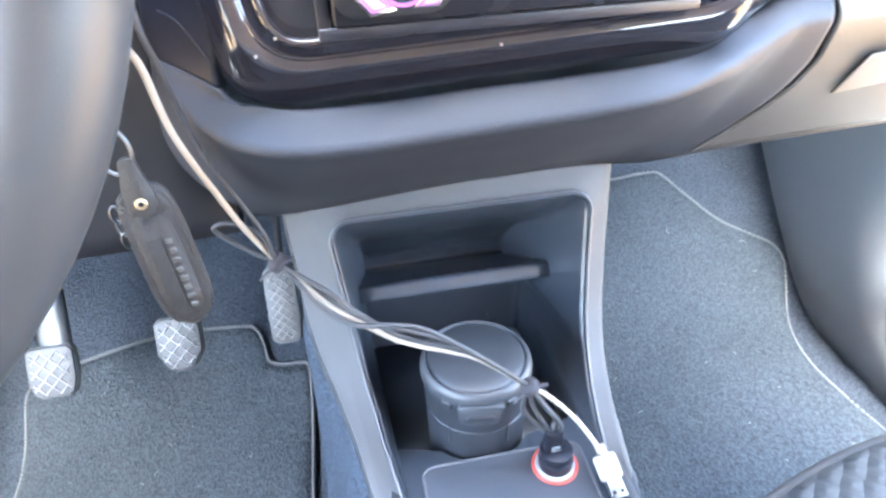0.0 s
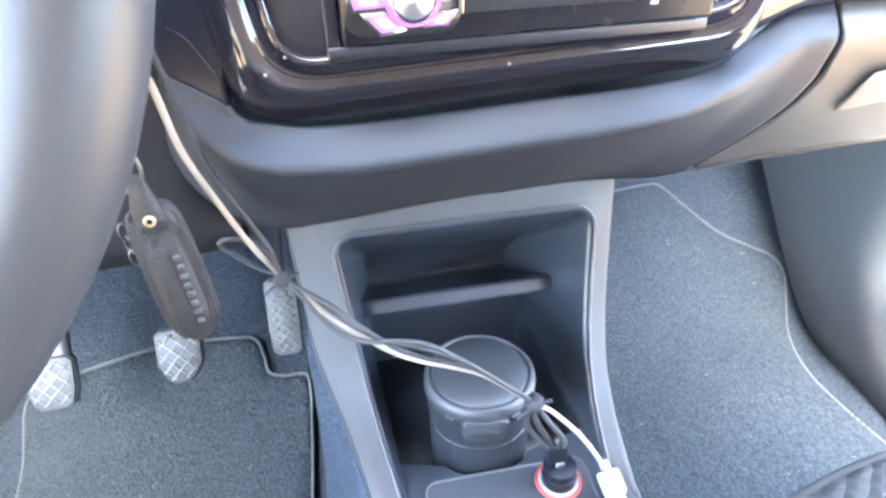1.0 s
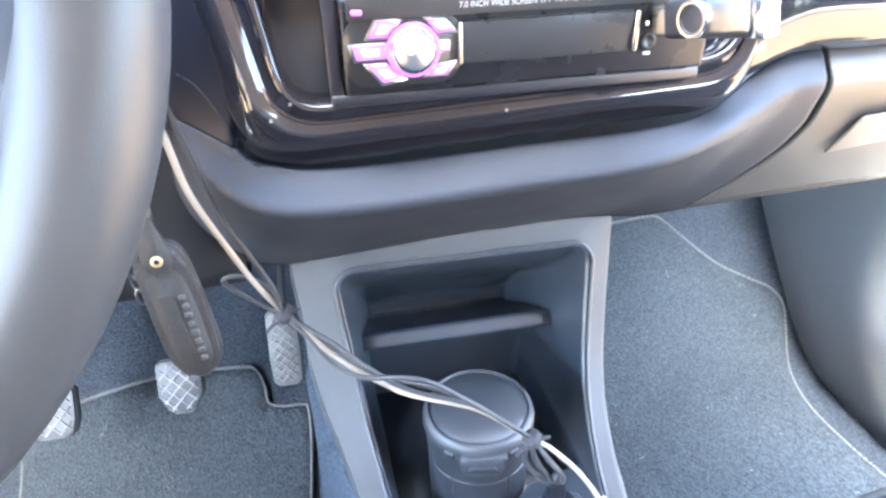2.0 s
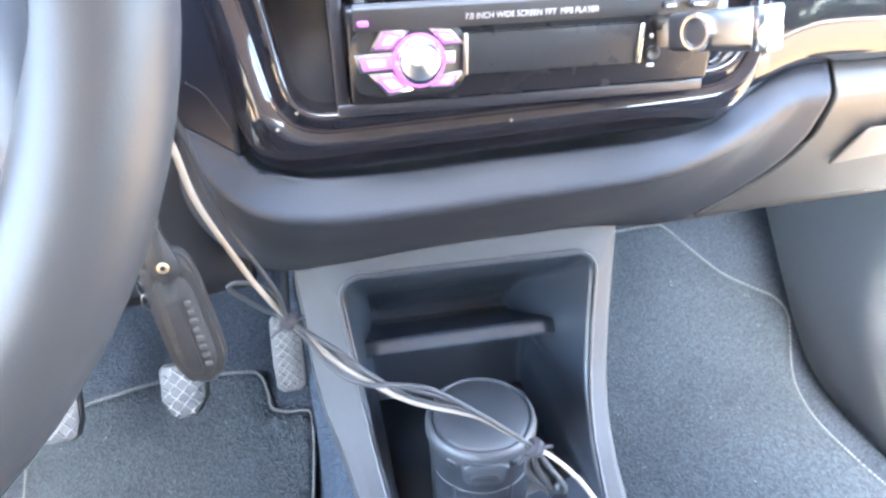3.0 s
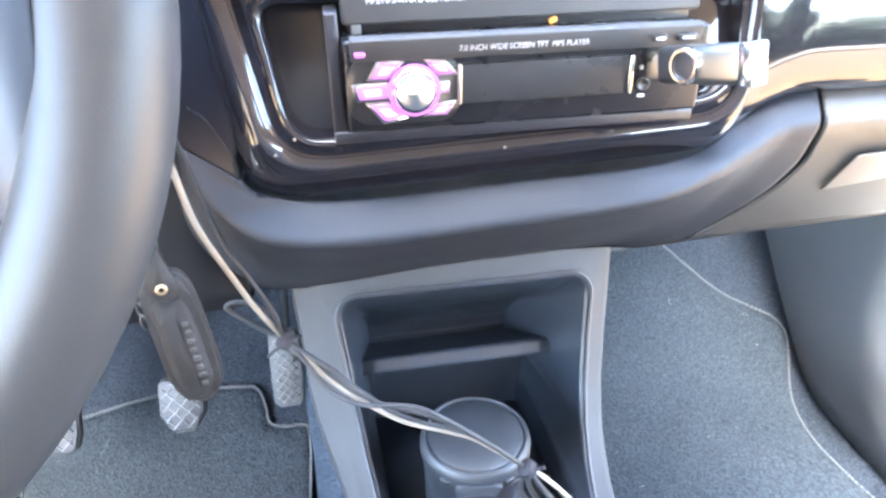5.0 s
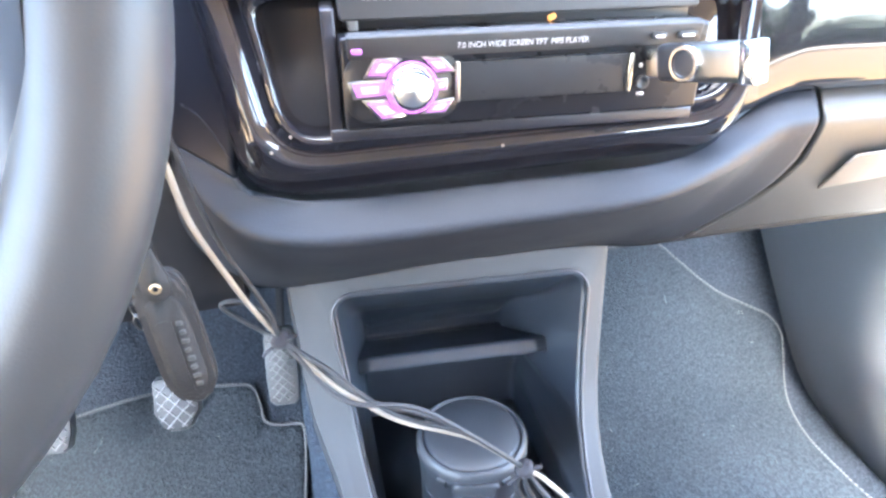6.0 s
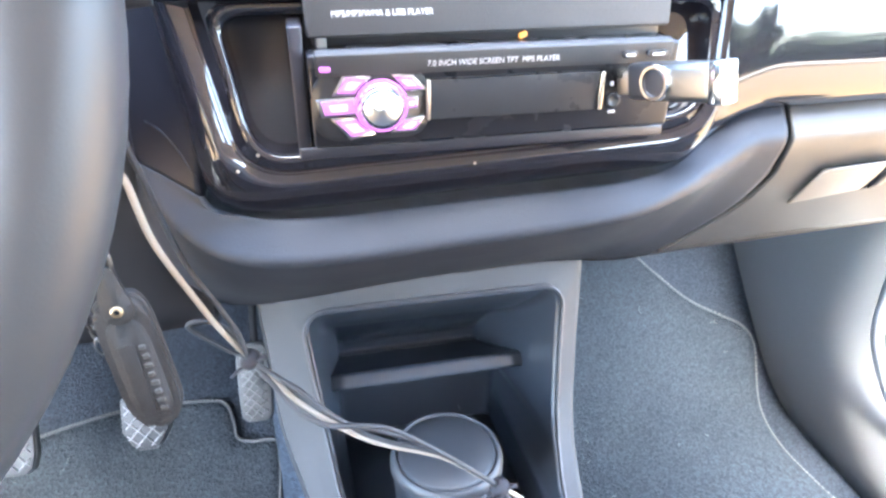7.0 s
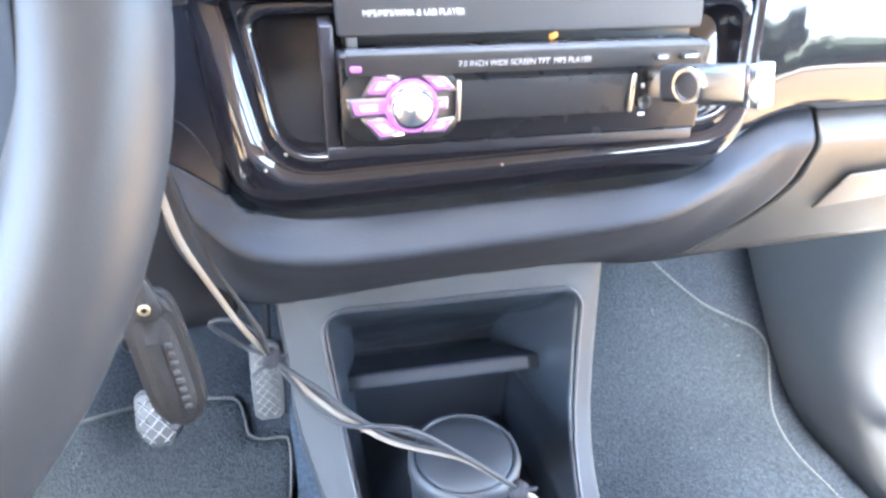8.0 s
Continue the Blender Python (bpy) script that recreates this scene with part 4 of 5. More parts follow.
def ashtray():
    a = thing("ashtray", "black round plastic ashtray with a hinged lid, in the pocket", "ashtray", at=(0.0830, 0.3150, 0.3265))
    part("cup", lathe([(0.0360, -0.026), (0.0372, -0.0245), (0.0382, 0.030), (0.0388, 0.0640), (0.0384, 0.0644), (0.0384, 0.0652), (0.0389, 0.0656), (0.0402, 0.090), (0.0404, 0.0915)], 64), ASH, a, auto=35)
    lid = part("lid", lathe([(0.0410, 0.0920), (0.0418, 0.0935), (0.0418, 0.1000), (0.0408, 0.1038), (0.0388, 0.1056), (0.0378, 0.1058), (0.0370, 0.1050), (0.0364, 0.1036), (0.0356, 0.1050), (0.0340, 0.1062), (0.0200, 0.1068), (0.001, 0.1070)], 64), ASHLID, a, "dull lid, paler than the cup", auto=40)
    m = pose(0, 0, 0, 0, 0, -99) @ pose(0.0415, 0, 0.0895)
    tab = [(-0.0145, 0.009), (0.0145, 0.009), (0.0160, 0.002), (0.0125, -0.009), (0.0, -0.0105), (-0.0125, -0.009), (-0.0160, 0.002), (-0.0145, 0.009)]
    thumb = part("lid_tab", prism([(p.x, p.y) for p in catmull([(x, y, 0) for x, y in tab], 4)[:-1]], 0.0050, m @ pose(-0.003, 0, 0, 90, 0, 90), 0.0018), ASHLID, lid)
    part("thumb_grip", prism(rounded(0.020, 0.0052, 0.0024, 4), 0.0012, m @ pose(0.0018, 0, -0.003, 90, 0, 90), 0.0005), ASH, thumb)
    for ang in (-66, -133):
        part("lid_catch", rbox((0.004, 0.008, 0.006), pose(0, 0, 0, 0, 0, ang) @ pose(0.0412, 0, 0.0935), 0.001), ASH, lid)
        part("rib", rbox((0.002, 0.003, 0.022), pose(0, 0, 0, 0, 0, ang) @ pose(0.0380, 0, 0.0575), 0.0008), ASH, a)
    # thin dark hair at the back of the lid
    part("stray_hair", tube([(0.018, 0.038, 0.098), (0.021, 0.041, 0.1045), (0.019, 0.042, 0.1070)], 0.00025, 6), BLACKC, a)


ashtray()


# ---- cables and charger ----
def cables():
    upper = [(-0.082, 0.30, 0.76), (-0.078, 0.262, 0.705), (-0.0745, 0.268, 0.682), (-0.0725, 0.280, 0.645), (-0.063, 0.294, 0.603), (-0.054, 0.303, 0.572), (-0.042, 0.309, 0.545)]
    mid = [(-0.023, 0.296, 0.5267), (-0.0096, 0.2858, 0.5185), (0.0028, 0.2779, 0.5128), (0.0219, 0.2725, 0.5007), (0.0386, 0.2687, 0.4944), (0.0559, 0.2667, 0.4881), (0.0735, 0.2641, 0.4798), (0.106, 0.259, 0.453)]
    w = thing("white_usb_cable", "white charging cable tied to black leads, plug lying loose", "cable")
    tail = [(0.120, 0.257, 0.441), (0.137, 0.252, 0.422), (0.149, 0.247, 0.404), (0.157, 0.243, 0.389)]
    part("lead", tube(catmull(upper + mid + tail, 8), 0.0017, 10), WHITE, w)
    end = Vector((0.1605, 0.2375, 0.3800))
    ax = Vector((0.10, -0.85, -0.42)).normalized()
    q = Matrix.Translation(end) @ ax.to_track_quat("Y", "Z").to_matrix().to_4x4()
    part("strain_relief", tube([tuple(q @ Vector((0, -0.016, 0.0))), tuple(q @ Vector((0, -0.008, 0)))], 0.0036, 10), WHITE, w)
    part("plug_body", rbox((0.0162, 0.018, 0.0084), q, 0.0026, 3), WHITE, w, "white plug body")
    pm = part("plug_metal", rbox((0.0118, 0.013, 0.0045), q @ pose(0, 0.015, 0), 0.0004), STEEL, w, "steel plug tip")
    for x in (-0.003, 0.003):
        part("plug_hole", rbox((0.0022, 0.0022, 0.0004), q @ pose(x, 0.0175, 0.0023), 0), SEAM, pm)
    # black leads of the charger, wound round the white one
    k = thing("black_charger_cable", "thin black charger leads wound in a bundle", "cable")
    up2 = [(-0.080, 0.315, 0.76), (-0.0755, 0.284, 0.705), (-0.0725, 0.288, 0.675), (-0.0695, 0.298, 0.6414), (-0.0629, 0.300, 0.615), (-0.0537, 0.302, 0.5915), (-0.0455, 0.304, 0.568), (-0.042, 0.306, 0.548)]
    over = [(-0.0267, 0.2968, 0.5381), (-0.0143, 0.2872, 0.5338), (-0.0025, 0.2789, 0.5256), (0.0065, 0.2736, 0.5199), (0.0204, 0.2699, 0.5085), (0.0367, 0.2659, 0.5012), (0.0554, 0.2637, 0.494), (0.0727, 0.2611, 0.4849), (0.106, 0.259, 0.453)]
    under = [(-0.042, 0.308, 0.545), (-0.03, 0.2952, 0.5347), (-0.0199, 0.2871, 0.5222), (-0.0102, 0.2798, 0.5169), (0.0026, 0.2719, 0.5163), (0.0191, 0.2673, 0.5175), (0.0321, 0.264, 0.5168), (0.0434, 0.2621, 0.5116), (0.055, 0.2607, 0.5026), (0.072, 0.2581, 0.4885), (0.106, 0.259, 0.453)]
    third = [(-0.042, 0.308, 0.545), (-0.0278, 0.3028, 0.5302), (-0.009, 0.2888, 0.5217), (0.0064, 0.2796, 0.5125), (0.0228, 0.2755, 0.5062), (0.0395, 0.2717, 0.5014), (0.0567, 0.2697, 0.492), (0.0743, 0.2671, 0.4782), (0.106, 0.259, 0.453)]
    for line in (up2 + over, under, third):
        part("lead", tube(catmull(line, 8), 0.0016, 8), BLACKC, k)
    loop = catmull([(-0.042, 0.308, 0.547), (-0.0527, 0.312, 0.5496), (-0.065, 0.314, 0.5591), (-0.0739, 0.314, 0.5690), (-0.0705, 0.313, 0.5735), (-0.0604, 0.312, 0.5725), (-0.0505, 0.310, 0.5657), (-0.042, 0.307, 0.548)], 6)
    part("loop", tube(loop, 0.0014, 8), BLACKC, k)
    for dx, dy in ((0.0, 0.0), (0.008, -0.003), (-0.006, 0.002)):
        tail = catmull([(0.106, 0.259, 0.453), (0.108 + dx, 0.258 + dy, 0.436), (0.116 + dx * 1.4, 0.258 + dy * 2, 0.418), (0.125 + dx * 0.5, 0.257, 0.402)], 6)
        part("lead", tube(tail, 0.0019, 8), BLACKC, k)
    for p, ang in (((-0.042, 0.308, 0.545), 40), ((0.106, 0.2585, 0.453), 50)):
        t = thing("cable_tie", "dark twisted cable tie round the leads", "cable tie", "cable ties", at=p)
        m = pose(0, 0, 0, 0, ang, 0)
        part("band", lathe([(0.0056, -0.0036), (0.0064, -0.0026), (0.0067, 0.0), (0.0063, 0.0026), (0.0054, 0.0036)], 16, m @ pose(0, 0, 0, 0, 90, 0)), TIE, t)
        for s, e in ((1, (-0.012, -0.004, -0.009)), (-1, (0.010, -0.005, 0.005))):
            part("tail", tube([(0, -0.004, 0), tuple(c * 0.6 for c in e), e], 0.0017, 6, flat=0.5), TIE, t)
    c = thing("power_plug", "black car charger plug in the power socket", "charger", at=(0.1285, 0.256, 0.3690))
    part("plug_base", lathe([(0.0125, 0), (0.0128, 0.003), (0.0128, 0.008), (0.0112, 0.009), (0.0112, 0.011), (0.0124, 0.012), (0.0120, 0.016), (0.0100, 0.0172)], 40), FLANK, c, auto=35)
    b = part("usb_head", rbox((0.0125, 0.0085, 0.022), pose(-0.003, 0.001, 0.027), 0.0018, 3), FLANK, c)
    part("head_mark", rbox((0.006, 0.0004, 0.005), pose(-0.002, -0.0034, 0.021), 0), RUBBER, b)
    part("strain_relief", tube([(-0.003, 0.001, 0.036), (-0.0035, 0.001, 0.046)], [0.0034, 0.0024], 10), BLACKC, c)


cables()


# ---- key and its case ----
def key_case():
    k = thing("key_case", "worn dark leather key case hanging from the ignition key", "key case", at=(-0.0872, 0.2570, 0.6240))
    m = facing(0, 0, 0, 4, 6) @ pose(0, 0, 0, 0, 0, 4.5)
    o = [(x * 0.75, y * 0.89) for x, y in ((-0.0145, 0.004), (-0.0165, -0.006), (-0.0165, -0.052), (-0.0125, -0.068), (-0.004, -0.0765), (0.006, -0.0765), (0.0145, -0.066), (0.0165, -0.050), (0.0150, -0.008), (0.0100, 0.006), (0.0, 0.0085), (-0.009, 0.0075))]
    o = [(p.x, p.y) for p in catmull([(x, y, 0) for x, y in o + o[:1]], 4)[:-1]]
    body = part("pouch", prism(o, 0.0115, m @ pose(0, 0, -0.006), 0.003, 3), LEATHER, k, auto=60)
    part("seam_rim", tube([m @ Vector((x * 0.99, y, -0.0005)) for x, y in o], 0.0014, 6, True), LEATHER, body)
    so = [(p.x, p.y) for p in catmull([(x, y + 0.004, 0) for x, y in ((0.0, -0.0080), (0.0058, -0.0052), (0.0066, 0.001), (0.0056, 0.008), (0.0042, 0.014), (0.0034, 0.0195), (0.0, 0.0210), (-0.0034, 0.0195), (-0.0044, 0.014), (-0.0060, 0.008), (-0.0066, 0.001), (-0.0058, -0.0052), (0.0, -0.0080))], 3)[:-1]]
    part("strap", prism(so, 0.0026, m @ pose(0, 0, 0.0060, -5), 0.0009), LEATHER, k)
    rv = part("rivet", lathe([(0.0027, 0), (0.0027, 0.0010), (0.0021, 0.0015), (0.0012, 0.0010)], 24, m @ pose(0, 0.004, 0.0090)), BRASS, k, "brass rivet")
    part("rivet_eye", lathe([(0.0013, 0.0010), (0.0011, 0.0013)], 16, m @ pose(0, 0.004, 0.0090)), SEAM, rv)
    inset = [(x * 0.74, -0.030 + (y + 0.030) * 0.80 - 0.003) for x, y in o]
    part("front_panel", prism(inset, 0.0010, m @ pose(0, 0, 0.0052), 0.0006), LEATHER, body, "raised worn front panel")
    part("stamped_panel", prism(rounded(0.0072, 0.044, 0.001), 0.0008, m @ pose(-0.0028, -0.038, 0.0060), 0.0003), LEATHER, body)
    rng = random.Random(4)
    for i in range(8):
        part("stamped_mark", rbox((rng.uniform(0.0030, 0.0042), rng.uniform(0.0024, 0.0032), 0.0012), m @ pose(0.0042 + rng.uniform(-0.0003, 0.0003), -0.0185 - 0.0053 * i, 0.0066, 0, 0, rng.uniform(-12, 12)), 0.0006), EMBOSS, body)
    ring = [m @ Vector((-0.0045 + 0.0085 * math.cos(a), 0.0285 + 0.0120 * math.sin(a), 0.002 + 0.004 * math.cos(a))) for a in [2 * math.pi * i / 32 for i in range(32)]]
    part("key_ring", tube(ring, 0.0009, 8, True), STEEL, k)
    for i in range(3):
        c = [m @ Vector((-0.0138 + 0.0023 * math.cos(a), -0.002 - 0.0070 * i + 0.0043 * math.sin(a), 0.001 + (0.002 if i % 2 else 0.0) * math.cos(a))) for a in [2 * math.pi * j / 18 for j in range(18)]]
        part("chain_link", tube(c, 0.0007, 6, True), STEEL, k)
    part("key_blade", rbox((0.040, 0.003, 0.009), pose(-0.030, 0.012, 0.040), 0.001), METAL, k)


key_case()


# ---- pedals ----
def pedal(name, label, x, y, z, w, h, mat_pad, tilt, arm_w, taper=1.0):
    p = thing(name, label, "pedal", "pedals", at=(x, y, z))
    m = facing(0, 0, 0, tilt)
    o = [(-w / 2 + 0.006, h / 2), (w / 2 - 0.006, h / 2), (w / 2, h / 2 - 0.006), (w / 2, -h * 0.15), (w / 2 * taper, -h / 2 + 0.006), (w / 2 * taper - 0.007, -h / 2), (-w / 2 * taper + 0.007, -h / 2), (-w / 2 * taper, -h / 2 + 0.006), (-w / 2, -h * 0.15), (-w / 2, h / 2 - 0.006)]
    part("backing", prism([(a * 1.07, b * 1.05) for a, b in o], 0.010, m @ pose(0, 0, -0.008), 0.003), RUBBER, p, "black rubber backing")
    pad = part("pad", prism(o, 0.005, m @ pose(0, 0, 0.001), 0.0015), mat_pad, p, auto=40)
    # raised diagonal tread
    step = w / 3.1
    for s in (-1, 1):
        for i in range(-9, 10):
            a0 = Vector((-w, i * step - s * w, 0))
            d = Vector((1, s, 0)).normalized()
            ts = []
            for t in [k * 0.0006 for k in range(400)]:
                q = a0 + d * t
                fy = 1.0 if q.y > -h * 0.15 else 1 - (1 - taper) * (-h * 0.15 - q.y) / (h * 0.35)
                if abs(q.x) < (w / 2 - 0.004) * fy and abs(q.y) < h / 2 - 0.004:
                    ts.append(t)
            if len(ts) > 8:
                line = [m @ (a0 + d * t + Vector((0, 0, 0.0065))) for t in (ts[0], ts[-1])]
                # wider dark bar under each rib draws the shade along its edges
                part("tread_shade", tube([q - m.to_3x3() @ Vector((0, 0, 0.0016)) for q in line], 0.0019, 6), SATIN, pad, "dark line for the shade beside the tread")
                part("tread_rib", tube(line, 0.0009, 6), RIB if mat_pad is not PADGREY else RIBGREY, pad)
    part("arm", tube(catmull([(0, 0.010, -0.01), (0.004, 0.045, 0.06), (0.010, 0.075, 0.16), (0.012, 0.10, 0.30)], 5), arm_w / 2, 12, flat=0.4), STEEL if arm_w > 0.02 else KNEE, p)
    return p


pedal("clutch_pedal", "bright steel clutch pedal with crossed tread", -0.377, 0.630, 0.2010, 0.054, 0.062, CLUTCH, 32, 0.044, 0.85)
pedal("brake_pedal", "bright steel brake pedal with crossed tread", -0.2225, 0.630, 0.2150, 0.053, 0.066, PADSTEEL, 32, 0.016, 0.62)
pedal("accelerator_pedal", "narrow grey accelerator pedal with crossed tread", -0.0925, 0.660, 0.2290, 0.038, 0.098, PADGREY, 28, 0.010, 0.95)


# ---- floor mats ----
def floor_mat(name, label, outline, stitch=0.0042, wide=0.0009, bind=0.0024, lift=0.0150):
    t = thing(name, label, "floor mat", "floor mats")
    line = catmull([(x, y, 0) for x, y in outline], 6)
    closed = [(p.x, p.y) for p in line]
    bm = bmesh.new()
    vs = [bm.verts.new((x, y, 0)) for x, y in closed]
    f = bm.faces.new(vs)
    bmesh.ops.triangulate(bm, faces=[f])
    for _ in range(4):
        long = [e for e in bm.edges if e.calc_length() > 0.035]
        if not long:
            break
        bmesh.ops.subdivide_edges(bm, edges=long, cuts=1)
        bmesh.ops.triangulate(bm, faces=bm.faces[:])
    for v in bm.verts:
        v.co.z = toe(v.co.y) + lift
    bm.normal_update()
    bmesh.ops.reverse_faces(bm, faces=[f for f in bm.faces if f.normal.z < 0])
    part("velour", bm, MAT, t, solid=lift - 0.0015)
    edge = [Vector((x, y, toe(y) + lift - 0.001)) for x, y in closed]
    part("binding", tube(edge, bind, 8, True), BIND, t, "sewn edge binding")
    # thread: short stitches along the binding
    bm2 = bmesh.new()
    for a, b in zip(edge, edge[1:]):
        d = b - a
        n = max(1, int(d.length / stitch))
        for k in range(n):
            c = a + d * ((k + 0.5) / n) + Vector((0, 0, bind + 0.0002))
            u = d.normalized() * stitch * 0.34
            w = Vector((-d.y, d.x, 0)).normalized() * wide
            q = [bm2.verts.new(c + s1 * u + s2 * w + Vector((0, 0, up))) for up in (-0.0006, 0.0006) for s1, s2 in ((-1, -1), (1, -1), (1, 1), (-1, 1))]
            for fidx in ((4, 5, 6, 7), (0, 1, 5, 4), (1, 2, 6, 5), (2, 3, 7, 6), (3, 0, 4, 7)):
                bm2.faces.new([q[j] for j in fidx])
    tagged(part("stitching", bm2, THREAD, t, "pale thread stitches", smooth=False), kind="stuff")
    return t


floor_mat("floor_mat", "grey velour driver's mat with bound edge under the pedals",
          [(-0.500, 0.20), (-0.484, 0.40), (-0.482, 0.60), (-0.486, 0.66), (-0.493, 0.735), (-0.470, 0.760), (-0.423, 0.769), (-0.304, 0.785), (-0.190, 0.784), (-0.158, 0.778), (-0.147, 0.757), (-0.142, 0.738), (-0.120, 0.731),
           (-0.093, 0.730), (-0.083, 0.716), (-0.085, 0.63), (-0.089, 0.50), (-0.090, 0.22), (-0.12, 0.18), (-0.30, 0.17)])
floor_mat("floor_mat", "grey velour passenger mat with pale stitched edge",
          [(0.27, 0.20), (0.26, 0.50), (0.262, 0.72), (0.28, 0.86), (0.34, 0.888), (0.469, 0.893), (0.539, 0.896), (0.562, 0.888), (0.588, 0.867), (0.644, 0.825), (0.700, 0.800), (0.732, 0.785), (0.746, 0.764), (0.739, 0.735), (0.706, 0.660),
           (0.692, 0.588), (0.697, 0.516), (0.708, 0.449), (0.73, 0.30), (0.72, 0.20), (0.5, 0.17)], 0.0052, 0.0010, 0.0022, 0.0195)


# ---- steering wheel and column ----
def steering_wheel():
    C = Vector((-0.2247, 0.1638, 0.7792))
    w = thing("steering_wheel", "dark leather steering wheel with silver-grey spokes", "steering wheel", at=C)
    m = facing(0, 0, 0, 22.9)
    ring = [m @ Vector((0.172 * math.cos(a), 0.172 * math.sin(a), 0)) for a in [2 * math.pi * k / 96 for k in range(96)]]
    part("rim", tube(ring, 0.0178, 20, True), WHEEL, w)
    for s in (1, -1):
        rows = []
        for k in range(11):
            f = k / 10
            x = s * (0.05 + 0.112 * f)
            hi = 0.030 - 0.010 * math.sin(math.pi * f) + 0.030 * f ** 4
            lo = -0.056 + 0.006 * math.sin(math.pi * f) - 0.022 * f ** 8
            z = -0.018 + 0.014 * f ** 2
            rows.append([m @ Vector((x, lo + (hi - lo) * j / 8, z + 0.007 * math.sin(math.pi * j / 8))) for j in range(9)])
        spoke = part("spoke", grid(rows), SPOKE, w, "smooth grey spoke", solid=0.012 * s)
        part("spoke_switch", prism(rounded(0.034, 0.0085, 0.003), 0.004, m @ pose(s * 0.128, 0.0035, -0.0055), 0.001), SATIN, spoke)
        part("spoke_switch", prism(rounded(0.034, 0.0070, 0.003), 0.004, m @ pose(s * 0.128, 0.0150, -0.0055), 0.001), SATIN, spoke)
    part("hub_cover", prism([(p.x, p.y) for p in catmull([(x, y, 0) for x, y in ((-0.07, 0.05), (0.0, 0.062), (0.07, 0.05), (0.078, 0.0), (0.060, -0.06), (0.0, -0.085), (-0.060, -0.06), (-0.078, 0.0), (-0.07, 0.05))], 5)[:-1]], 0.035, m @ pose(0, 0, -0.030), 0.010, 4), WHEEL, w)
    c = thing("steering_column", "dark plastic steering column shroud with ignition lock", "steering column", at=C)
    rows = []
    for z, sx, sy in ((-0.035, 0.045, 0.045), (-0.06, 0.055, 0.05), (-0.12, 0.060, 0.055), (-0.24, 0.065, 0.065)):
        rows.append([m @ Vector((sx * math.cos(a), -0.01 + sy * math.sin(a), z)) for a in [2 * math.pi * k / 32 for k in range(32)]])
    part("shroud", grid(rows, True), PLASTIC_IN, c, solid=0.003)
    stalk = catmull([(0.04, 0.085, -0.034), (0.10, 0.092, -0.028), (0.145, 0.098, -0.021), (0.176, 0.101, -0.017)], 5)
    part("wiper_stalk", tube(stalk, [0.0045] * 8 + [0.0050] * 3 + [0.0062] * 5, 12), SATIN, c)
    part("ignition_lock", lathe([(0.014, 0), (0.014, 0.020), (0.012, 0.024), (0.004, 0.024)], 24, pose(0.060, 0.098, -0.115, 0, 80, -20)), SATIN, c)


steering_wheel()


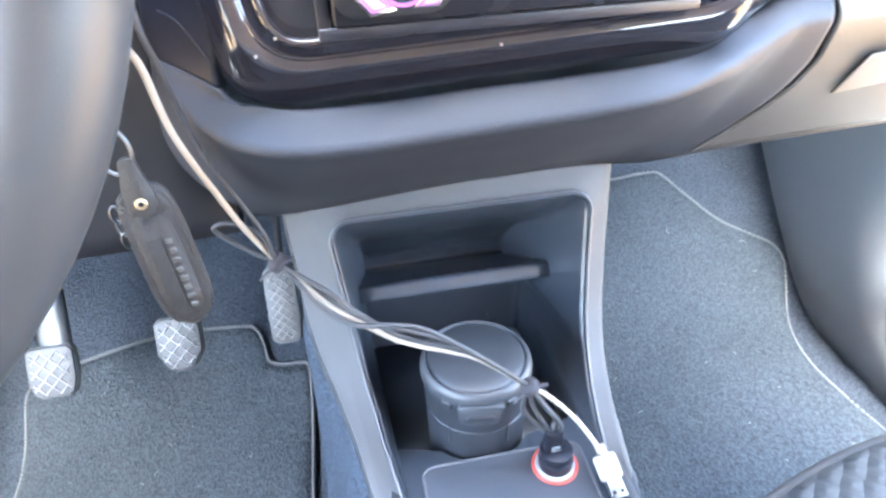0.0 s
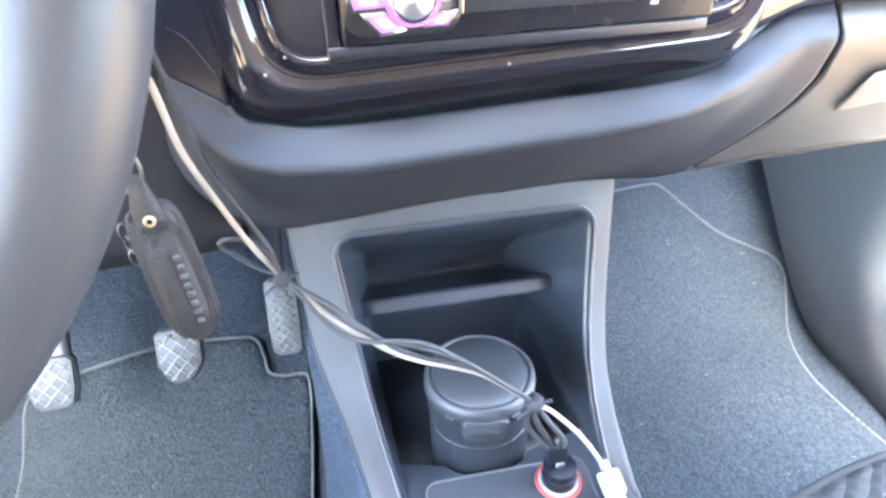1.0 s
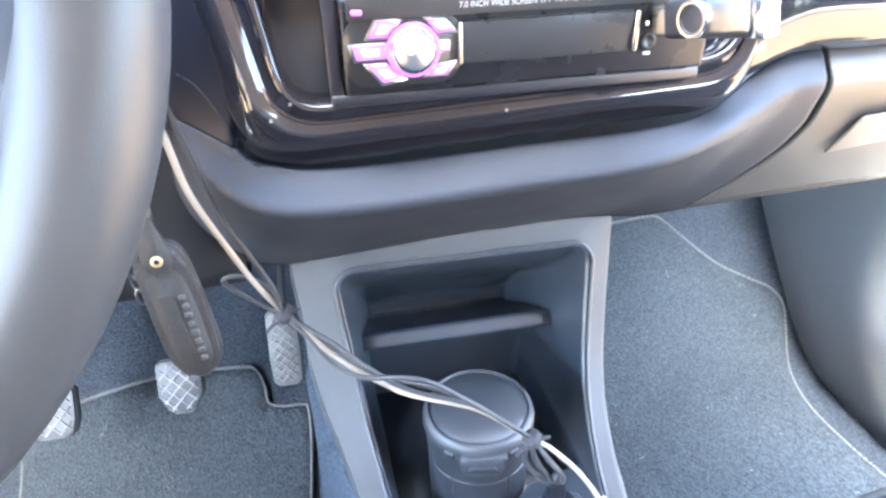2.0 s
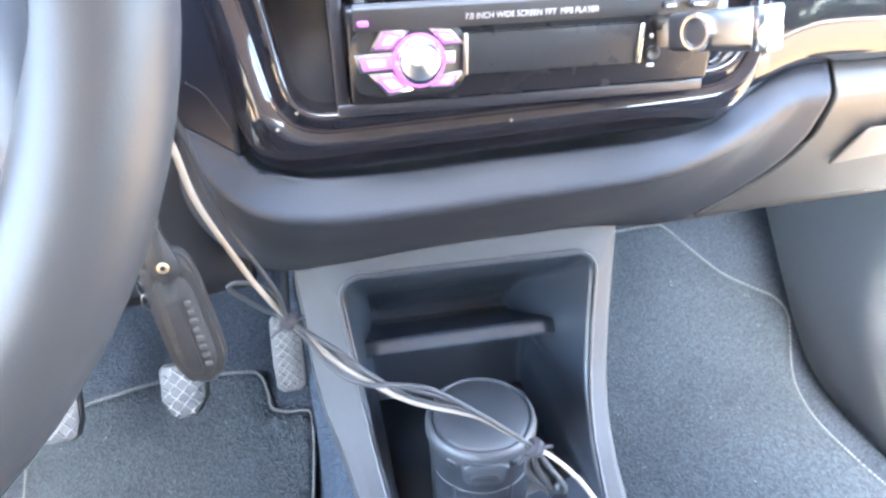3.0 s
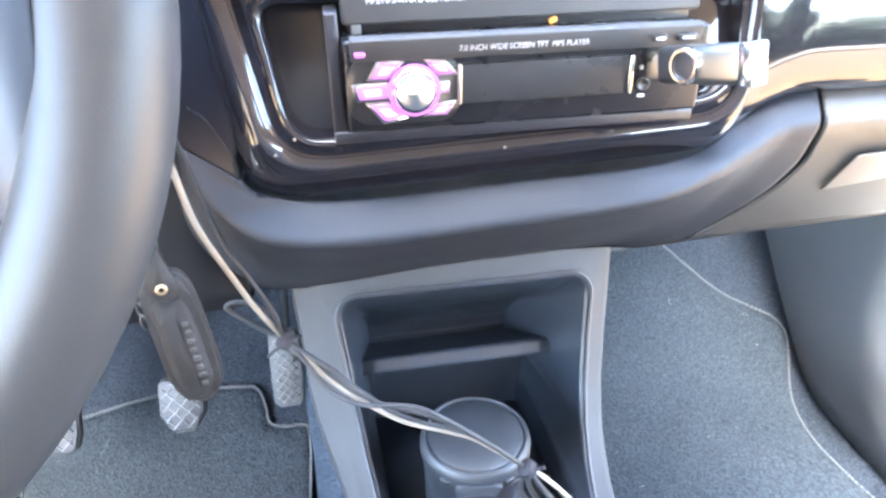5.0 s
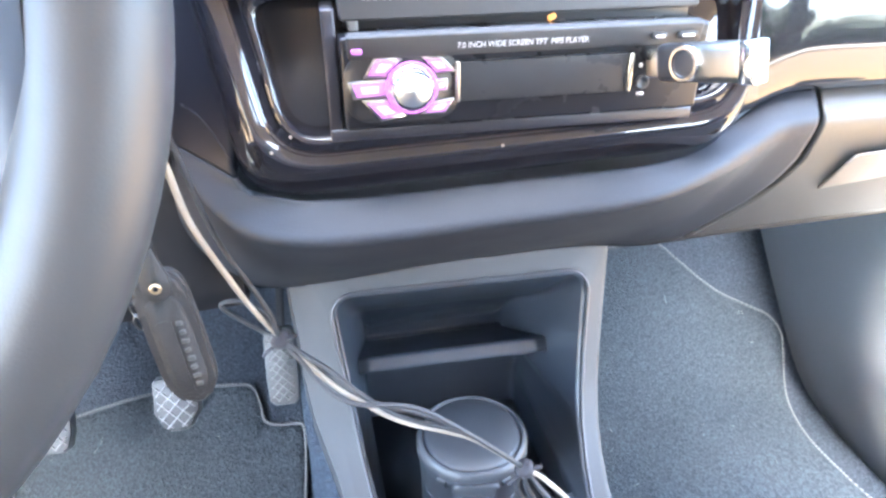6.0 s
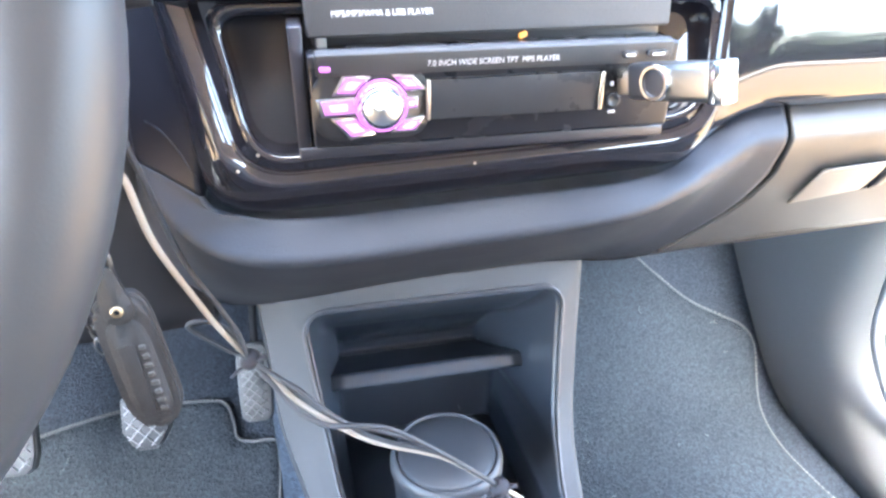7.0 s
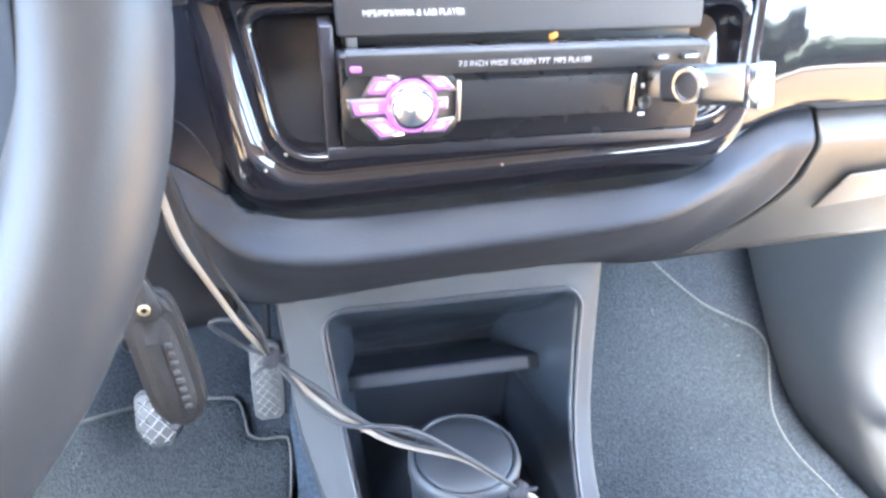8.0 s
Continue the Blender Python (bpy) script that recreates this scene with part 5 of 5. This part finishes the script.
# ---- passenger seat ----
def seat():
    s = thing("passenger_seat", "grey cloth passenger seat with quilted cushion", "car seat", at=(0.500, -0.012, 0.0))
    # the front edge bows forward between rounded corners
    front = [0.25 - 0.5 * k / 24 for k in range(25)]
    o = [(x, 0.2865 - x * x - 0.05 * (1 - math.sqrt(max(0.0, 1 - max(0.0, (abs(x) - 0.2) / 0.05) ** 2)))) for x in front]
    o += [(-0.25, y) for y in (0.10, 0.0, -0.12)] + [p for p in rounded(0.50, 0.573, 0.05, 6) if p[1] < -0.2] + [(0.25, y) for y in (-0.12, 0.0, 0.10)]
    rows = []
    for ins, z in ((0.10, 0.10), (0.085, 0.14), (0.045, 0.24), (0.022, 0.270), (0.008, 0.285), (0.006, 0.293)):
        rows.append([(x * (1 - ins / 0.25), y * (1 - ins / 0.26), z) for x, y in o])
    part("cushion_side", grid(rows, True), SEATC, s, solid=-0.01)
    rows = []
    for ins, z in ((0.004, 0.289), (0.006, 0.298), (0.013, 0.304), (0.04, 0.310), (0.10, 0.312), (0.20, 0.311)):
        rows.append([(x * (1 - ins / 0.25), y * (1 - ins / 0.26), z) for x, y in o])
    bm = grid(rows, True)
    bm.verts.ensure_lookup_table()
    cap(bm, [bm.verts[5 * len(o) + i] for i in range(len(o))])
    part("cushion_top", bm, QUILT, s, "quilted centre panel")
    rows = []
    for z, y, hw, th in ((0.27, -0.235, 0.20, 0.05), (0.34, -0.255, 0.245, 0.060), (0.50, -0.300, 0.25, 0.062), (0.66, -0.350, 0.215, 0.055), (0.75, -0.375, 0.19, 0.045), (0.78, -0.385, 0.16, 0.02)):
        rows.append([(x, y + yy, z) for x, yy in rounded(2 * hw, 2 * th, th * 0.95, 6)])
    bm = grid(rows, True)
    bm.verts.ensure_lookup_table()
    n = len(rows[0])
    cap(bm, [bm.verts[i] for i in range(n)][::-1])
    cap(bm, [bm.verts[5 * n + i] for i in range(n)])
    part("backrest", bm, SEATC, s)
    part("seat_base", rbox((0.36, 0.36, 0.12), pose(0, -0.02, 0.06), 0.01), SATIN, s)


seat()


# ---- specks and lint ----
def specks(d):
    # first a dust speck, then two pale dots for sun glints at the corner
    for x, y, z in ((0.0869, 0.2798, 0.6741), (-0.0183, 0.2800, 0.6862), (-0.0282, 0.2796, 0.6790)):
        part("dust_glint_speck", lathe([(0.0008, 0), (0.0007, 0.0004), (0.0003, 0.0006)], 8, facing(x, y, z)), WHITE, d)


def lint():
    rng = random.Random(8)
    bm = bmesh.new()
    for i in range(36):
        if i < 20:
            x, y = rng.uniform(-0.47, -0.10), rng.uniform(0.46, 0.74)
        else:
            x, y = rng.uniform(0.30, 0.70), rng.uniform(0.42, 0.86)
        a, ln, bend = rng.uniform(0, 6.28), rng.uniform(0.002, 0.011), rng.uniform(-1.2, 1.2)
        pts = []
        for k in range(5):
            f = k / 4 - 0.5
            px, py = x + ln * f * math.cos(a + bend * f), y + ln * f * math.sin(a + bend * f)
            pts.append(Vector((px, py, toe(py) + (0.0160 if i < 20 else 0.0205))))
        for p, q in zip(pts, pts[1:]):
            w = Vector((-(q - p).y, (q - p).x, 0)).normalized() * 0.0002
            bm.faces.new([bm.verts.new(v) for v in (p - w, q - w, q + w, p + w)])
    tagged(part("lint", bm, LINT, smooth=False, solid=0.0003), "pale lint threads strewn on the floor mats", "lint", kind="stuff")


specks(DASH)
lint()
